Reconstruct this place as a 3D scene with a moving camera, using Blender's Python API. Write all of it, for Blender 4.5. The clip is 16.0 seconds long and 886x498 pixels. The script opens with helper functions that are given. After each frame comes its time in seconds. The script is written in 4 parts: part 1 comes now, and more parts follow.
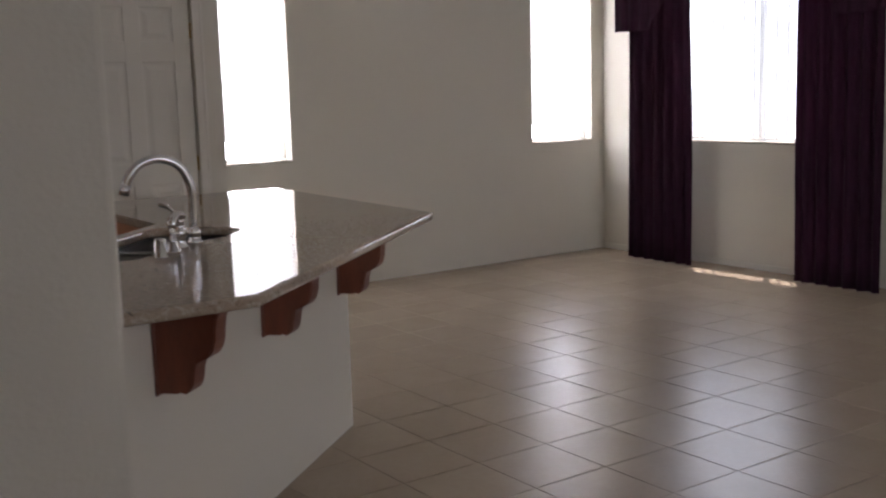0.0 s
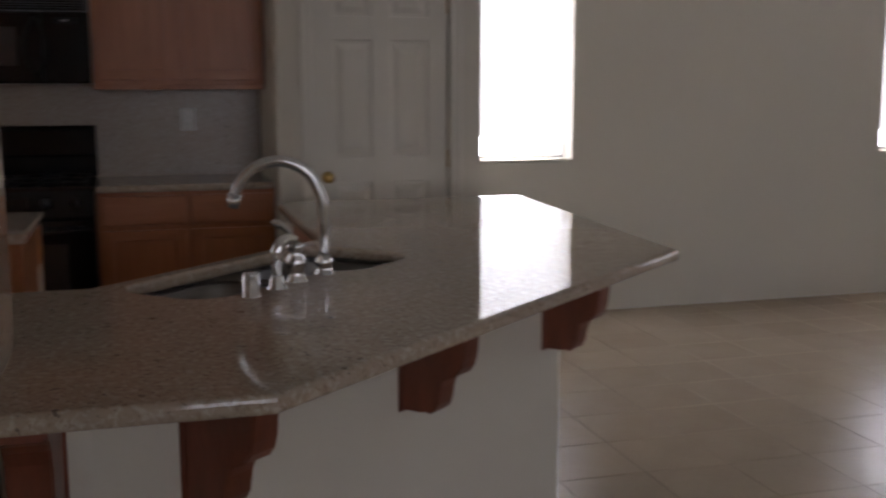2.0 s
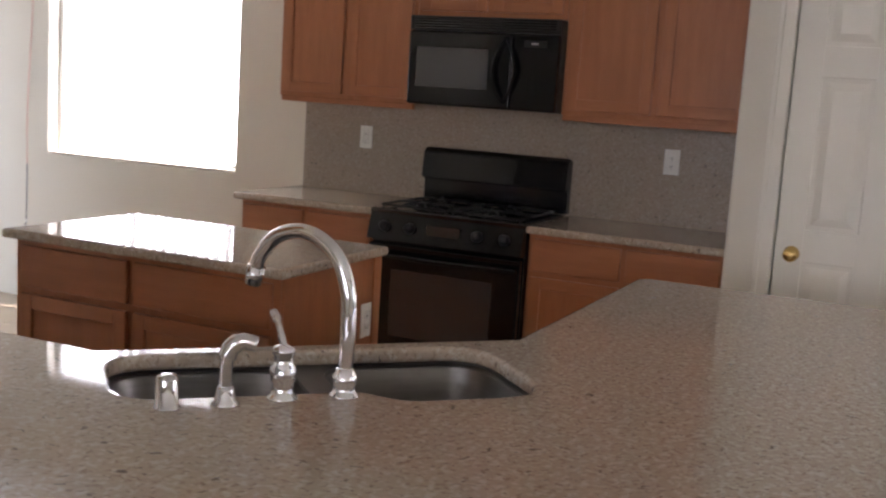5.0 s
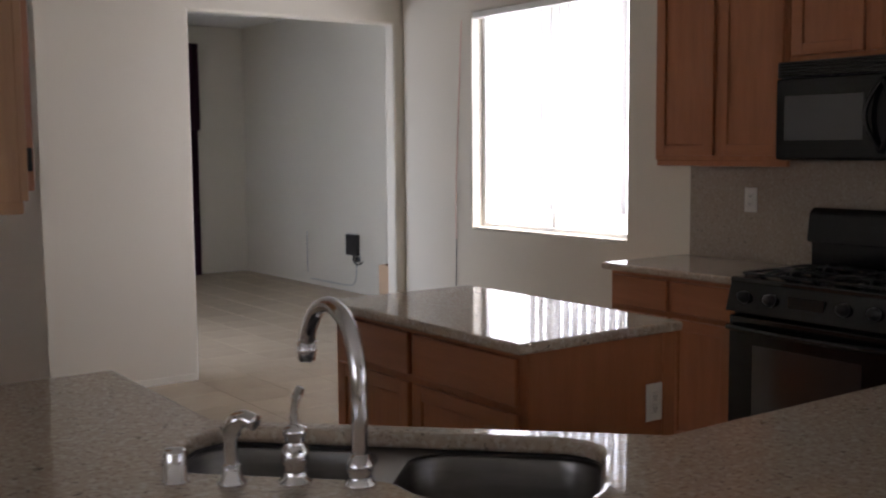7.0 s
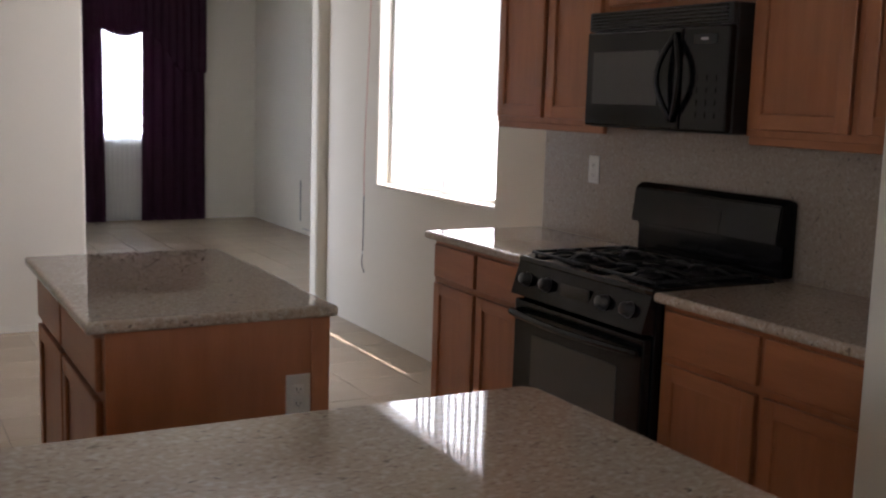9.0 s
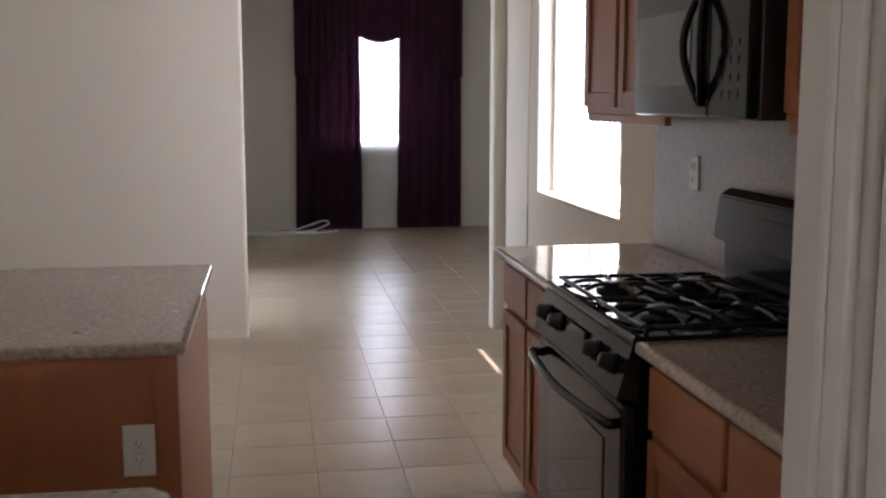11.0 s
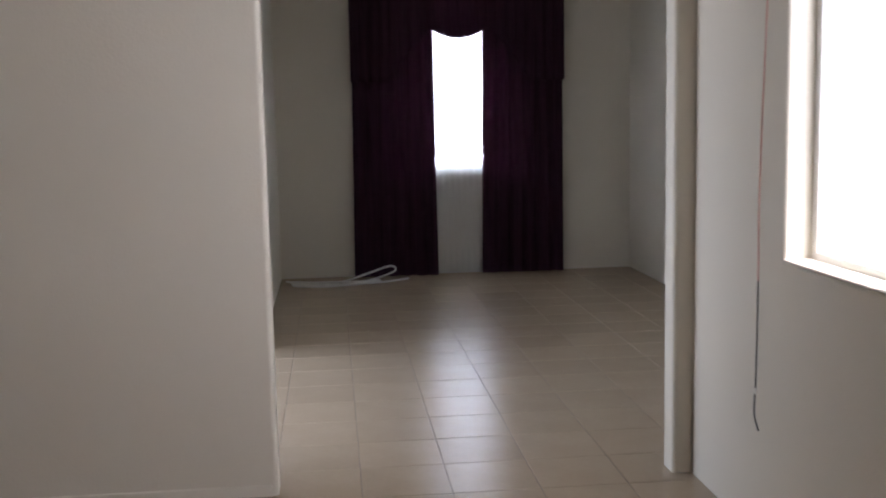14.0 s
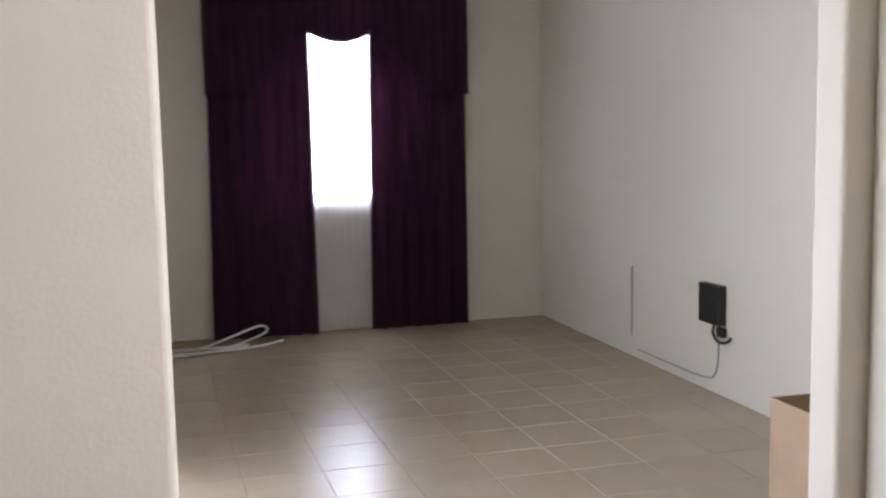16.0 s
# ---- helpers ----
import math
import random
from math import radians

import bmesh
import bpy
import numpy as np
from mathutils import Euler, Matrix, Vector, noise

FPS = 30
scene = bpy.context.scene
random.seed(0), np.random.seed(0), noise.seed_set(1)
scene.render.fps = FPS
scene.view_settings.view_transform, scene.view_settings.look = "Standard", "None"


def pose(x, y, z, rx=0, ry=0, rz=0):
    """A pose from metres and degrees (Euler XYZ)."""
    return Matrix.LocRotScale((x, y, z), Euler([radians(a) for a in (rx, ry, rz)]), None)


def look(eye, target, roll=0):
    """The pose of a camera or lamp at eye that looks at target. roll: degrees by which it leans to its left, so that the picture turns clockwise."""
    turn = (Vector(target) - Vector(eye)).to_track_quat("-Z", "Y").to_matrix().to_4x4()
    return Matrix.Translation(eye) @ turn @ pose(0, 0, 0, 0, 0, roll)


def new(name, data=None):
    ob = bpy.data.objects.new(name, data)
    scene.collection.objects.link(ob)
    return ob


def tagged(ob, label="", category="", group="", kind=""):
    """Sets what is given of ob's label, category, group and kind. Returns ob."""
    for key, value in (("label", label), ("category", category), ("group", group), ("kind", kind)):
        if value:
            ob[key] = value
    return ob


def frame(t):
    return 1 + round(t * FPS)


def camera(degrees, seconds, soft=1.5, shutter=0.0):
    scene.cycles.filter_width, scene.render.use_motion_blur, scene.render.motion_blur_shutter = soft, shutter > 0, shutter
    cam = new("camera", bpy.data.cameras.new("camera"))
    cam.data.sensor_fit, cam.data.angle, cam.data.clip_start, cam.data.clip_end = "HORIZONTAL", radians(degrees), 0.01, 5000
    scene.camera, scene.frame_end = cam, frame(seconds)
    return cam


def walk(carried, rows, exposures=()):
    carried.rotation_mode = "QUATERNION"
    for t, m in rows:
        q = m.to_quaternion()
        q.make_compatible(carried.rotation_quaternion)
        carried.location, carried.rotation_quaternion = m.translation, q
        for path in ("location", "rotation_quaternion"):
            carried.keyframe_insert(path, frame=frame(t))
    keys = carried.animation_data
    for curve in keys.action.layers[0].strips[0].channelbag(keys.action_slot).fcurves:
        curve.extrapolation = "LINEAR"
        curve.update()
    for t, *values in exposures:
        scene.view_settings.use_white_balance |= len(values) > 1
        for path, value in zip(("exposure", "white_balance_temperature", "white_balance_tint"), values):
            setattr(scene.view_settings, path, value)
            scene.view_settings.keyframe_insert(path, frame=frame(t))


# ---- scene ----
cam = camera(45.5, 16.0, soft=2.2, shutter=0.4)
PATH = [
    (0, (-3.413, 1.355, 1.399), (-1.792, 0.221, 1.105), -1.7),
    (0.5, (-3.176, 1.16, 1.363), (-1.596, -0.027, 1.056), -1.7),
    (1, (-2.964, 0.894, 1.365), (-1.354, -0.258, 1.08), 1.3),
    (1.5, (-2.799, 0.675, 1.399), (-1.041, -0.24, 1.13), 1.0),
    (2, (-2.638, 0.442, 1.39), (-0.738, -0.104, 1.086), -0.1),
    (2.5, (-2.477, 0.173, 1.401), (-0.505, 0.083, 1.079), 1.2),
    (3, (-2.272, -0.061, 1.397), (-0.302, 0.026, 1.061), 0.6),
    (3.5, (-2.161, -0.262, 1.446), (-0.207, 0.033, 1.142), -0.8),
    (5.8, (-1.43, -1.262, 1.48), (0.159, -0.091, 1.158), 3.1),
    (6, (-1.397, -1.332, 1.469), (0.106, -0.051, 1.155), 2.0),
    (6.3, (-1.237, -1.381, 1.473), (0.148, 0.038, 1.21), 1.8),
    (6.5, (-1.134, -1.441, 1.485), (0.207, 0.029, 1.283), 2.3),
    (7, (-0.89, -1.483, 1.48), (0.271, 0.134, 1.287), -0.5),
    (7.5, (-0.543, -1.631, 1.491), (0.555, 0.028, 1.289), 0.3),
    (8, (-0.185, -1.687, 1.507), (0.989, -0.081, 1.301), 0.0),
    (8.2, (-0.027, -1.72, 1.519), (1.172, -0.13, 1.326), 0.2),
    (8.5, (0.183, -1.788, 1.494), (1.3, -0.143, 1.277), -0.2),
    (9, (0.555, -1.89, 1.503), (1.507, -0.154, 1.217), 1.7),
    (11.3, (2.055, -1.431, 1.452), (2.299, 0.535, 1.175), 0.9),
    (11.6, (2.165, -1.21, 1.444), (2.348, 0.765, 1.186), 2.1),
    (12, (2.207, -0.878, 1.432), (2.303, 1.113, 1.259), 1.0),
    (12.5, (2.168, -0.435, 1.435), (2.302, 1.547, 1.206), 1.1),
    (13, (2.1, 0.021, 1.424), (2.111, 2.001, 1.147), 1.4),
    (13.3, (2.036, 0.291, 1.435), (2.111, 2.272, 1.173), 0.8),
    (13.5, (2.012, 0.504, 1.443), (2.166, 2.481, 1.177), -0.4),
    (14, (1.981, 1.002, 1.414), (2.183, 2.976, 1.16), -1.2),
    (14.5, (1.926, 1.451, 1.435), (2.184, 3.414, 1.154), 0.3),
    (15, (1.936, 1.991, 1.405), (2.416, 3.916, 1.151), 1.2),
    (15.5, (1.844, 2.339, 1.44), (2.238, 4.288, 1.221), 1.1),
    (16, (1.691, 2.78, 1.47), (2.238, 4.69, 1.237), -1.1),
]
walk(cam, [(t, look(e, g, r)) for t, e, g, r in PATH], exposures=[(t, s, 6300, 22) for t, s in (
    (0, 0.4), (1.0, 0.22), (1.5, 0.08), (2.0, 0.1), (2.5, 0.8), (3.0, 1.4), (3.5, 1.65), (6.0, 1.35), (6.5, 0.7), (7.0, 0.5), (8.0, 0.35), (9.0, 0.88), (11.5, 0.8), (12.5, 0.45), (13.5, 0.4), (14.0, 0.45), (14.5, 0.95), (15.0, 0.7), (15.5, 1.2), (16.0, 1.3))])

# world and light
world = bpy.data.worlds.new("sky")
scene.world = world
world.use_nodes = True
wn = world.node_tree
sky = wn.nodes.new("ShaderNodeTexSky")
sky.sky_type, sky.sun_disc = "NISHITA", False
SUN_WAY = Vector((-0.245, 0.265, -0.97))
sky.sun_elevation = math.asin(0.97 / SUN_WAY.length)
sky.sun_rotation = math.atan2(0.245, -0.265)
wn.links.new(sky.outputs[0], wn.nodes["Background"].inputs[0])
wn.nodes["Background"].inputs[1].default_value = 0.15
sun = new("sun", bpy.data.lights.new("sun", "SUN"))
sun.data.energy, sun.data.angle, sun.data.color = 5.0, radians(0.5), (1.0, 0.95, 0.87)
sun.matrix_world = look((8, -8, 14), Vector((8, -8, 14)) + SUN_WAY)


def window_lamp(eye, to, w, h, watts, color=(0.93, 0.97, 1.0)):
    lamp = new("window_light", bpy.data.lights.new("window_light", "AREA"))
    lamp.data.shape, lamp.data.size, lamp.data.size_y = "RECTANGLE", w, h
    lamp.data.energy, lamp.data.color = watts, color
    lamp.matrix_world = look(eye, to)
    return lamp


LUM = 31.0
window_lamp((3.475, 3.367, 1.645), (0, 3.367, 1.645), 1.40, 1.40, LUM * 0.88)
window_lamp((3.475, -1.757, 1.645), (0, -1.757, 1.645), 0.65, 1.40, LUM * 1.05)
window_lamp((3.475, -4.64, 1.645), (0, -4.64, 1.645), 0.65, 1.40, LUM * 1.05)
# added fill from the unseen west side, brightens the bar front
window_lamp((-5.62, -1.2, 1.60), (0, -1.2, 1.60), 3.0, 1.30, LUM * 1.15)
window_lamp((1.75, -5.24, 1.65), (1.75, 0, 1.65), 1.45, 1.36, LUM * 0.62, (0.82, 0.91, 1.0))
window_lamp((1.405, 6.3, 1.05), (4, 6.3, 1.05), 2.2, 2.0, LUM * 1.15, (0.78, 0.89, 1.0))
window_lamp((3.08, 10.45, 1.66), (3.08, 0, 1.66), 1.30, 1.40, LUM * 2.9, (0.74, 0.87, 1.0))

# ---- materials ----


def mat(name, base, rough=0.5, metal=0.0, spec=0.5, var=0.0, scale=6.0, grain=0.0, bump=0.0, bscale=60.0, stretch=(1, 1, 1), alt=None, coat=0.0, island=0.0):
    """A surface: base colour varied at two scales, with fine relief."""
    m = bpy.data.materials.new(name)
    m.use_nodes = True
    nt = m.node_tree
    b = nt.nodes["Principled BSDF"]
    b.inputs["Roughness"].default_value, b.inputs["Metallic"].default_value = rough, metal
    b.inputs["Specular IOR Level"].default_value = spec
    b.inputs["Coat Weight"].default_value = coat
    b.inputs["Base Color"].default_value = (*base, 1)
    if var or bump or grain:
        tc = nt.nodes.new("ShaderNodeTexCoord")
        mp = nt.nodes.new("ShaderNodeMapping")
        mp.inputs["Scale"].default_value = stretch
        nt.links.new(tc.outputs["Object"], mp.inputs[0])

        def noi(s, d=4.0):
            n = nt.nodes.new("ShaderNodeTexNoise")
            n.inputs["Scale"].default_value, n.inputs["Detail"].default_value = s, d
            nt.links.new(mp.outputs[0], n.inputs["Vector"])
            return n
        col = None
        for amount, s in ((var, scale), (grain, scale * 9)):
            if amount:
                n = noi(s)
                mx = nt.nodes.new("ShaderNodeMix")
                mx.data_type = "RGBA"
                ra = nt.nodes.new("ShaderNodeMapRange")
                ra.inputs[1].default_value, ra.inputs[2].default_value = 0.32, 0.68
                ra.inputs[3].default_value, ra.inputs[4].default_value = 0.0, amount
                nt.links.new(n.outputs[0], ra.inputs[0])
                nt.links.new(ra.outputs[0], mx.inputs[0])
                if col:
                    nt.links.new(col, mx.inputs[6])
                else:
                    mx.inputs[6].default_value = (*base, 1)
                mx.inputs[7].default_value = (*(alt or [c * 0.45 for c in base]), 1)
                col = mx.outputs[2]
        if island:
            inf = nt.nodes.new("ShaderNodeObjectInfo")
            geo = nt.nodes.new("ShaderNodeNewGeometry")
            ad = nt.nodes.new("ShaderNodeMath")
            ad.operation = "ADD"
            nt.links.new(inf.outputs["Random"], ad.inputs[0])
            nt.links.new(geo.outputs["Random Per Island"], ad.inputs[1])
            fr = nt.nodes.new("ShaderNodeMath")
            fr.operation = "FRACT"
            nt.links.new(ad.outputs[0], fr.inputs[0])
            ra = nt.nodes.new("ShaderNodeMapRange")
            ra.inputs[3].default_value, ra.inputs[4].default_value = 1 - island, 1 + island
            nt.links.new(fr.outputs[0], ra.inputs[0])
            hv = nt.nodes.new("ShaderNodeHueSaturation")
            nt.links.new(ra.outputs[0], hv.inputs["Value"])
            if col:
                nt.links.new(col, hv.inputs["Color"])
            else:
                hv.inputs["Color"].default_value = (*base, 1)
            col = hv.outputs[0]
        if col:
            nt.links.new(col, b.inputs["Base Color"])
        if bump:
            n = noi(bscale, 3.0)
            bp = nt.nodes.new("ShaderNodeBump")
            bp.inputs["Strength"].default_value, bp.inputs["Distance"].default_value = bump, 0.004
            nt.links.new(n.outputs[0], bp.inputs["Height"])
            nt.links.new(bp.outputs[0], b.inputs["Normal"])
    return m


def granite(name, rough=0.04, tone=0.8, keen=0.8):
    m = bpy.data.materials.new(name)
    m.use_nodes = True
    nt = m.node_tree
    b = nt.nodes["Principled BSDF"]
    b.inputs["Roughness"].default_value = rough
    b.inputs["Specular IOR Level"].default_value = 0.75
    tc = nt.nodes.new("ShaderNodeTexCoord")
    col = None
    layers = ((9.0, 0.38, 0.62, (0.50, 0.40, 0.30)), (70.0, 0.50, 0.62, (0.64, 0.555, 0.45)), (95.0, 0.55, 0.67, (0.34, 0.245, 0.18)), (55.0, 0.645, 0.72, (0.13, 0.10, 0.085)))
    for s, lo, hi, c in layers:
        n = nt.nodes.new("ShaderNodeTexNoise")
        n.inputs["Scale"].default_value, n.inputs["Detail"].default_value, n.inputs["Distortion"].default_value = s, 3.0, 0.6
        nt.links.new(tc.outputs["Object"], n.inputs["Vector"])
        ra = nt.nodes.new("ShaderNodeMapRange")
        ra.inputs[1].default_value, ra.inputs[2].default_value = lo, hi
        nt.links.new(n.outputs[0], ra.inputs[0])
        mx = nt.nodes.new("ShaderNodeMix")
        mx.data_type = "RGBA"
        nt.links.new(ra.outputs[0], mx.inputs[0])
        if col:
            nt.links.new(col, mx.inputs[6])
        else:
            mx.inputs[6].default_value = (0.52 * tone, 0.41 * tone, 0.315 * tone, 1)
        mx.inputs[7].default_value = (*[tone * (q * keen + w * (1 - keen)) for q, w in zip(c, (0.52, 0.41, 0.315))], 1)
        col = mx.outputs[2]
    nt.links.new(col, b.inputs["Base Color"])
    return m


def translucent(name, color, through_share):
    m = bpy.data.materials.new(name)
    m.use_nodes = True
    nt = m.node_tree
    out = nt.nodes["Material Output"]
    b = nt.nodes["Principled BSDF"]
    b.inputs["Base Color"].default_value = (*color, 1)
    b.inputs["Roughness"].default_value = 0.6
    t = nt.nodes.new("ShaderNodeBsdfTranslucent")
    t.inputs[0].default_value = (*color, 1)
    mx = nt.nodes.new("ShaderNodeMixShader")
    mx.inputs[0].default_value = through_share
    nt.links.new(b.outputs[0], mx.inputs[1])
    nt.links.new(t.outputs[0], mx.inputs[2])
    nt.links.new(mx.outputs[0], out.inputs[0])
    return m


def voile(name, color):
    """Thin woven cloth: part open weave, part lit thread."""
    m = translucent(name, color, 0.55)
    nt = m.node_tree
    out = nt.nodes["Material Output"]
    cloth = out.inputs[0].links[0].from_socket
    clear = nt.nodes.new("ShaderNodeBsdfTransparent")
    mx = nt.nodes.new("ShaderNodeMixShader")
    mx.inputs[0].default_value = 0.5
    nt.links.new(cloth, mx.inputs[1])
    nt.links.new(clear.outputs[0], mx.inputs[2])
    nt.links.new(mx.outputs[0], out.inputs[0])
    return m


def glass(name):
    m = bpy.data.materials.new(name)
    m.use_nodes = True
    b = m.node_tree.nodes["Principled BSDF"]
    b.inputs["Transmission Weight"].default_value, b.inputs["Roughness"].default_value = 1.0, 0.0
    b.inputs["IOR"].default_value = 1.05
    return m


PAINT = mat("cream_paint", (0.70, 0.655, 0.56), 0.75, var=0.12, scale=1.3, bump=0.25, bscale=90, alt=(0.63, 0.59, 0.50), spec=0.25)
CEIL = mat("ceiling_paint", (0.74, 0.72, 0.67), 0.9, bump=0.5, bscale=120, spec=0.2)
TRIM = mat("trim_paint", (0.74, 0.70, 0.61), 0.45, var=0.1, scale=3, alt=(0.66, 0.62, 0.53), bump=0.05, bscale=200)
TILE = mat("tile_glaze", (0.435, 0.345, 0.248), 0.27, var=0.5, scale=4.0, grain=0.3, alt=(0.365, 0.28, 0.195), bump=0.10, bscale=22, island=0.05)
GROUT = mat("grout", (0.27, 0.21, 0.15), 0.9, var=0.4, scale=5, bump=0.3, bscale=300)
GRAN = granite("polished_granite")
# counter granite again, rougher, the range wall's shade put into its darker tone
GRAN_UP = granite("shaded_granite", 0.36, 0.62, 0.6)
WOOD = mat("stained_maple", (0.44, 0.170, 0.068), 0.38, var=0.6, scale=5, grain=0.25, stretch=(5, 5, 0.6), alt=(0.32, 0.112, 0.042), bump=0.06, bscale=60)
WOOD_H = mat("stained_maple_across", (0.44, 0.170, 0.068), 0.38, var=0.6, scale=5, grain=0.25, stretch=(5, 0.6, 5), alt=(0.32, 0.112, 0.042), bump=0.06, bscale=60)
OAK = mat("oak_veneer", (0.50, 0.27, 0.11), 0.42, var=0.8, scale=4, grain=0.35, stretch=(7, 7, 0.5), alt=(0.34, 0.16, 0.06), bump=0.1, bscale=50)
CORB = mat("corbel_wood", (0.22, 0.060, 0.028), 0.4, var=0.6, scale=5, grain=0.3, stretch=(4, 4, 0.8), bump=0.08, bscale=60)
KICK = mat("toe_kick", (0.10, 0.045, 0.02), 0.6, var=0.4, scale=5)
BLACK = mat("black_enamel", (0.008, 0.008, 0.009), 0.14, spec=0.32, var=0.3, scale=8, bump=0.02, bscale=80)
COOK = mat("polished_black_enamel", (0.006, 0.006, 0.007), 0.05, spec=0.5, var=0.2, scale=9)
BLACKM = mat("black_cast_iron", (0.008, 0.008, 0.008), 0.42, var=0.4, scale=30, bump=0.3, bscale=200)
BLACKP = mat("black_plastic", (0.018, 0.018, 0.019), 0.35, var=0.3, scale=20, bump=0.05, bscale=300)
DGLASS = mat("dark_glass", (0.03, 0.03, 0.032), 0.05, spec=0.9)
LCD = mat("display_glass", (0.02, 0.022, 0.022), 0.1, spec=0.5)
GREY = mat("grey_print", (0.30, 0.30, 0.30), 0.6)
CHROME = mat("chrome", (0.82, 0.82, 0.83), 0.06, 1.0, var=0.1, scale=20)
STEEL = mat("brushed_steel", (0.25, 0.243, 0.235), 0.30, 1.0, var=0.3, scale=10, stretch=(1, 1, 8), bump=0.05, bscale=120)
BRASS = mat("brass", (0.75, 0.52, 0.20), 0.2, 1.0, var=0.2, scale=30)
PLAST = mat("white_plastic", (0.80, 0.79, 0.75), 0.35, var=0.08, scale=20)
SLOT = mat("socket_slot", (0.05, 0.05, 0.05), 0.6)
PLUM = mat("plum_velvet", (0.085, 0.031, 0.060), 0.85, var=0.5, scale=6, grain=0.3, stretch=(6, 6, 0.4), spec=0.15, bump=0.2, bscale=150)
VANE = translucent("vane_vinyl", (0.88, 0.87, 0.84), 0.29)
VOILE = voile("white_voile", (0.86, 0.87, 0.88))
ALU = mat("window_frame_vinyl", (0.78, 0.77, 0.74), 0.4, var=0.1, scale=10)
PANE = glass("window_glass")
STUCCO = mat("tan_stucco", (0.62, 0.47, 0.36), 0.9, var=0.4, scale=2, bump=0.6, bscale=70)
ROOFM = mat("roof_clay", (0.30, 0.14, 0.09), 0.8, var=0.5, scale=3, bump=0.5, bscale=20)
EARTH = mat("yard_gravel", (0.55, 0.48, 0.40), 0.95, var=0.5, scale=0.8, grain=0.5, bump=0.8, bscale=40)
CARD = mat("cardboard", (0.42, 0.28, 0.17), 0.8, var=0.3, scale=6, bump=0.1, bscale=80)
WHITEC = mat("white_cable", (0.72, 0.70, 0.66), 0.5, var=0.15, scale=20)
REDC = mat("red_cord", (0.74, 0.40, 0.32), 0.7, var=0.3, scale=40)
BLACKC = mat("black_cord", (0.02, 0.02, 0.02), 0.6, var=0.2, scale=40)

# ---- mesh helpers ----


def thing(name, label, category, group="", kind="", at=(0, 0, 0), turn=0):
    ob = new(name)
    ob.empty_display_size = 0.1
    ob.matrix_world = pose(*at, 0, 0, turn)
    return tagged(ob, label, category, group, kind)


def part(name, bm, material, parent=None, label="", smooth=False):
    me = bpy.data.meshes.new(name)
    bmesh.ops.recalc_face_normals(bm, faces=bm.faces)
    if smooth:
        for f in bm.faces:
            f.smooth = True
    bm.to_mesh(me)
    bm.free()
    me.materials.append(material)
    ob = new(name, me)
    ob.parent = parent
    return tagged(ob, label)


def box(x0, x1, y0, y1, z0, z1, r=0.0, seg=2, bm=None):
    bm2 = bmesh.new()
    bmesh.ops.create_cube(bm2, size=1)
    for v in bm2.verts:
        v.co = ((x0 + x1) / 2 + v.co.x * (x1 - x0), (y0 + y1) / 2 + v.co.y * (y1 - y0), (z0 + z1) / 2 + v.co.z * (z1 - z0))
    if r:
        bmesh.ops.bevel(bm2, geom=bm2.edges[:], offset=r, segments=seg, affect="EDGES", profile=0.5)
    if bm is None:
        return bm2
    tmp = bpy.data.meshes.new("tmp")
    bm2.to_mesh(tmp)
    bm2.free()
    bm.from_mesh(tmp)
    bpy.data.meshes.remove(tmp)
    return bm


def cyl(p, q, r, r2=None, n=20, bm=None):
    """A round bar from p to q."""
    p, q = Vector(p), Vector(q)
    bm = bm or bmesh.new()
    m = Matrix.Translation((p + q) / 2) @ (q - p).to_track_quat("Z", "Y").to_matrix().to_4x4()
    bmesh.ops.create_cone(bm, cap_ends=True, segments=n, radius1=r, radius2=r if r2 is None else r2, depth=(q - p).length, matrix=m)
    return bm


def lathe(profile, at=(0, 0, 0), n=24):
    """A turned piece about z from (radius, height) steps."""
    bm = bmesh.new()
    rings = []
    for r, z in profile:
        rings.append([bm.verts.new((at[0] + r * math.cos(2 * math.pi * k / n), at[1] + r * math.sin(2 * math.pi * k / n), at[2] + z)) for k in range(n)])
    for a, b in zip(rings, rings[1:]):
        for k in range(n):
            bm.faces.new((a[k], a[(k + 1) % n], b[(k + 1) % n], b[k]))
    bm.faces.new(rings[0][::-1])
    bm.faces.new(rings[-1])
    return bm


def tube(points, r, n=12, bm=None):
    """A round tube along smooth points; r is a number or one radius per point."""
    bm = bm or bmesh.new()
    pts = [Vector(p) for p in points]
    rs = r if isinstance(r, (list, tuple)) else [r] * len(pts)
    rings, side = [], None
    for i, p in enumerate(pts):
        t = (pts[min(i + 1, len(pts) - 1)] - pts[max(i - 1, 0)]).normalized()
        if side is None:
            side = t.orthogonal().normalized()
        side = (side - t * side.dot(t)).normalized()
        up = t.cross(side)
        rings.append([bm.verts.new(p + (side * math.cos(2 * math.pi * k / n) + up * math.sin(2 * math.pi * k / n)) * rs[i]) for k in range(n)])
    for a, b in zip(rings, rings[1:]):
        for k in range(n):
            bm.faces.new((a[k], a[(k + 1) % n], b[(k + 1) % n], b[k]))
    bm.faces.new(rings[0][::-1])
    bm.faces.new(rings[-1])
    return bm


def spline(ctrl, n=8):
    """Catmull-Rom points through ctrl."""
    c = [Vector(p) for p in ctrl]
    c = [c[0] * 2 - c[1]] + c + [c[-1] * 2 - c[-2]]
    out = []
    for i in range(1, len(c) - 2):
        for k in range(n):
            t = k / n
            a, b, d, e = c[i - 1], c[i], c[i + 1], c[i + 2]
            out.append(0.5 * (2 * b + (d - a) * t + (2 * a - 5 * b + 4 * d - e) * t * t + (3 * b - a - 3 * d + e) * t ** 3))
    return out + [c[-2]]


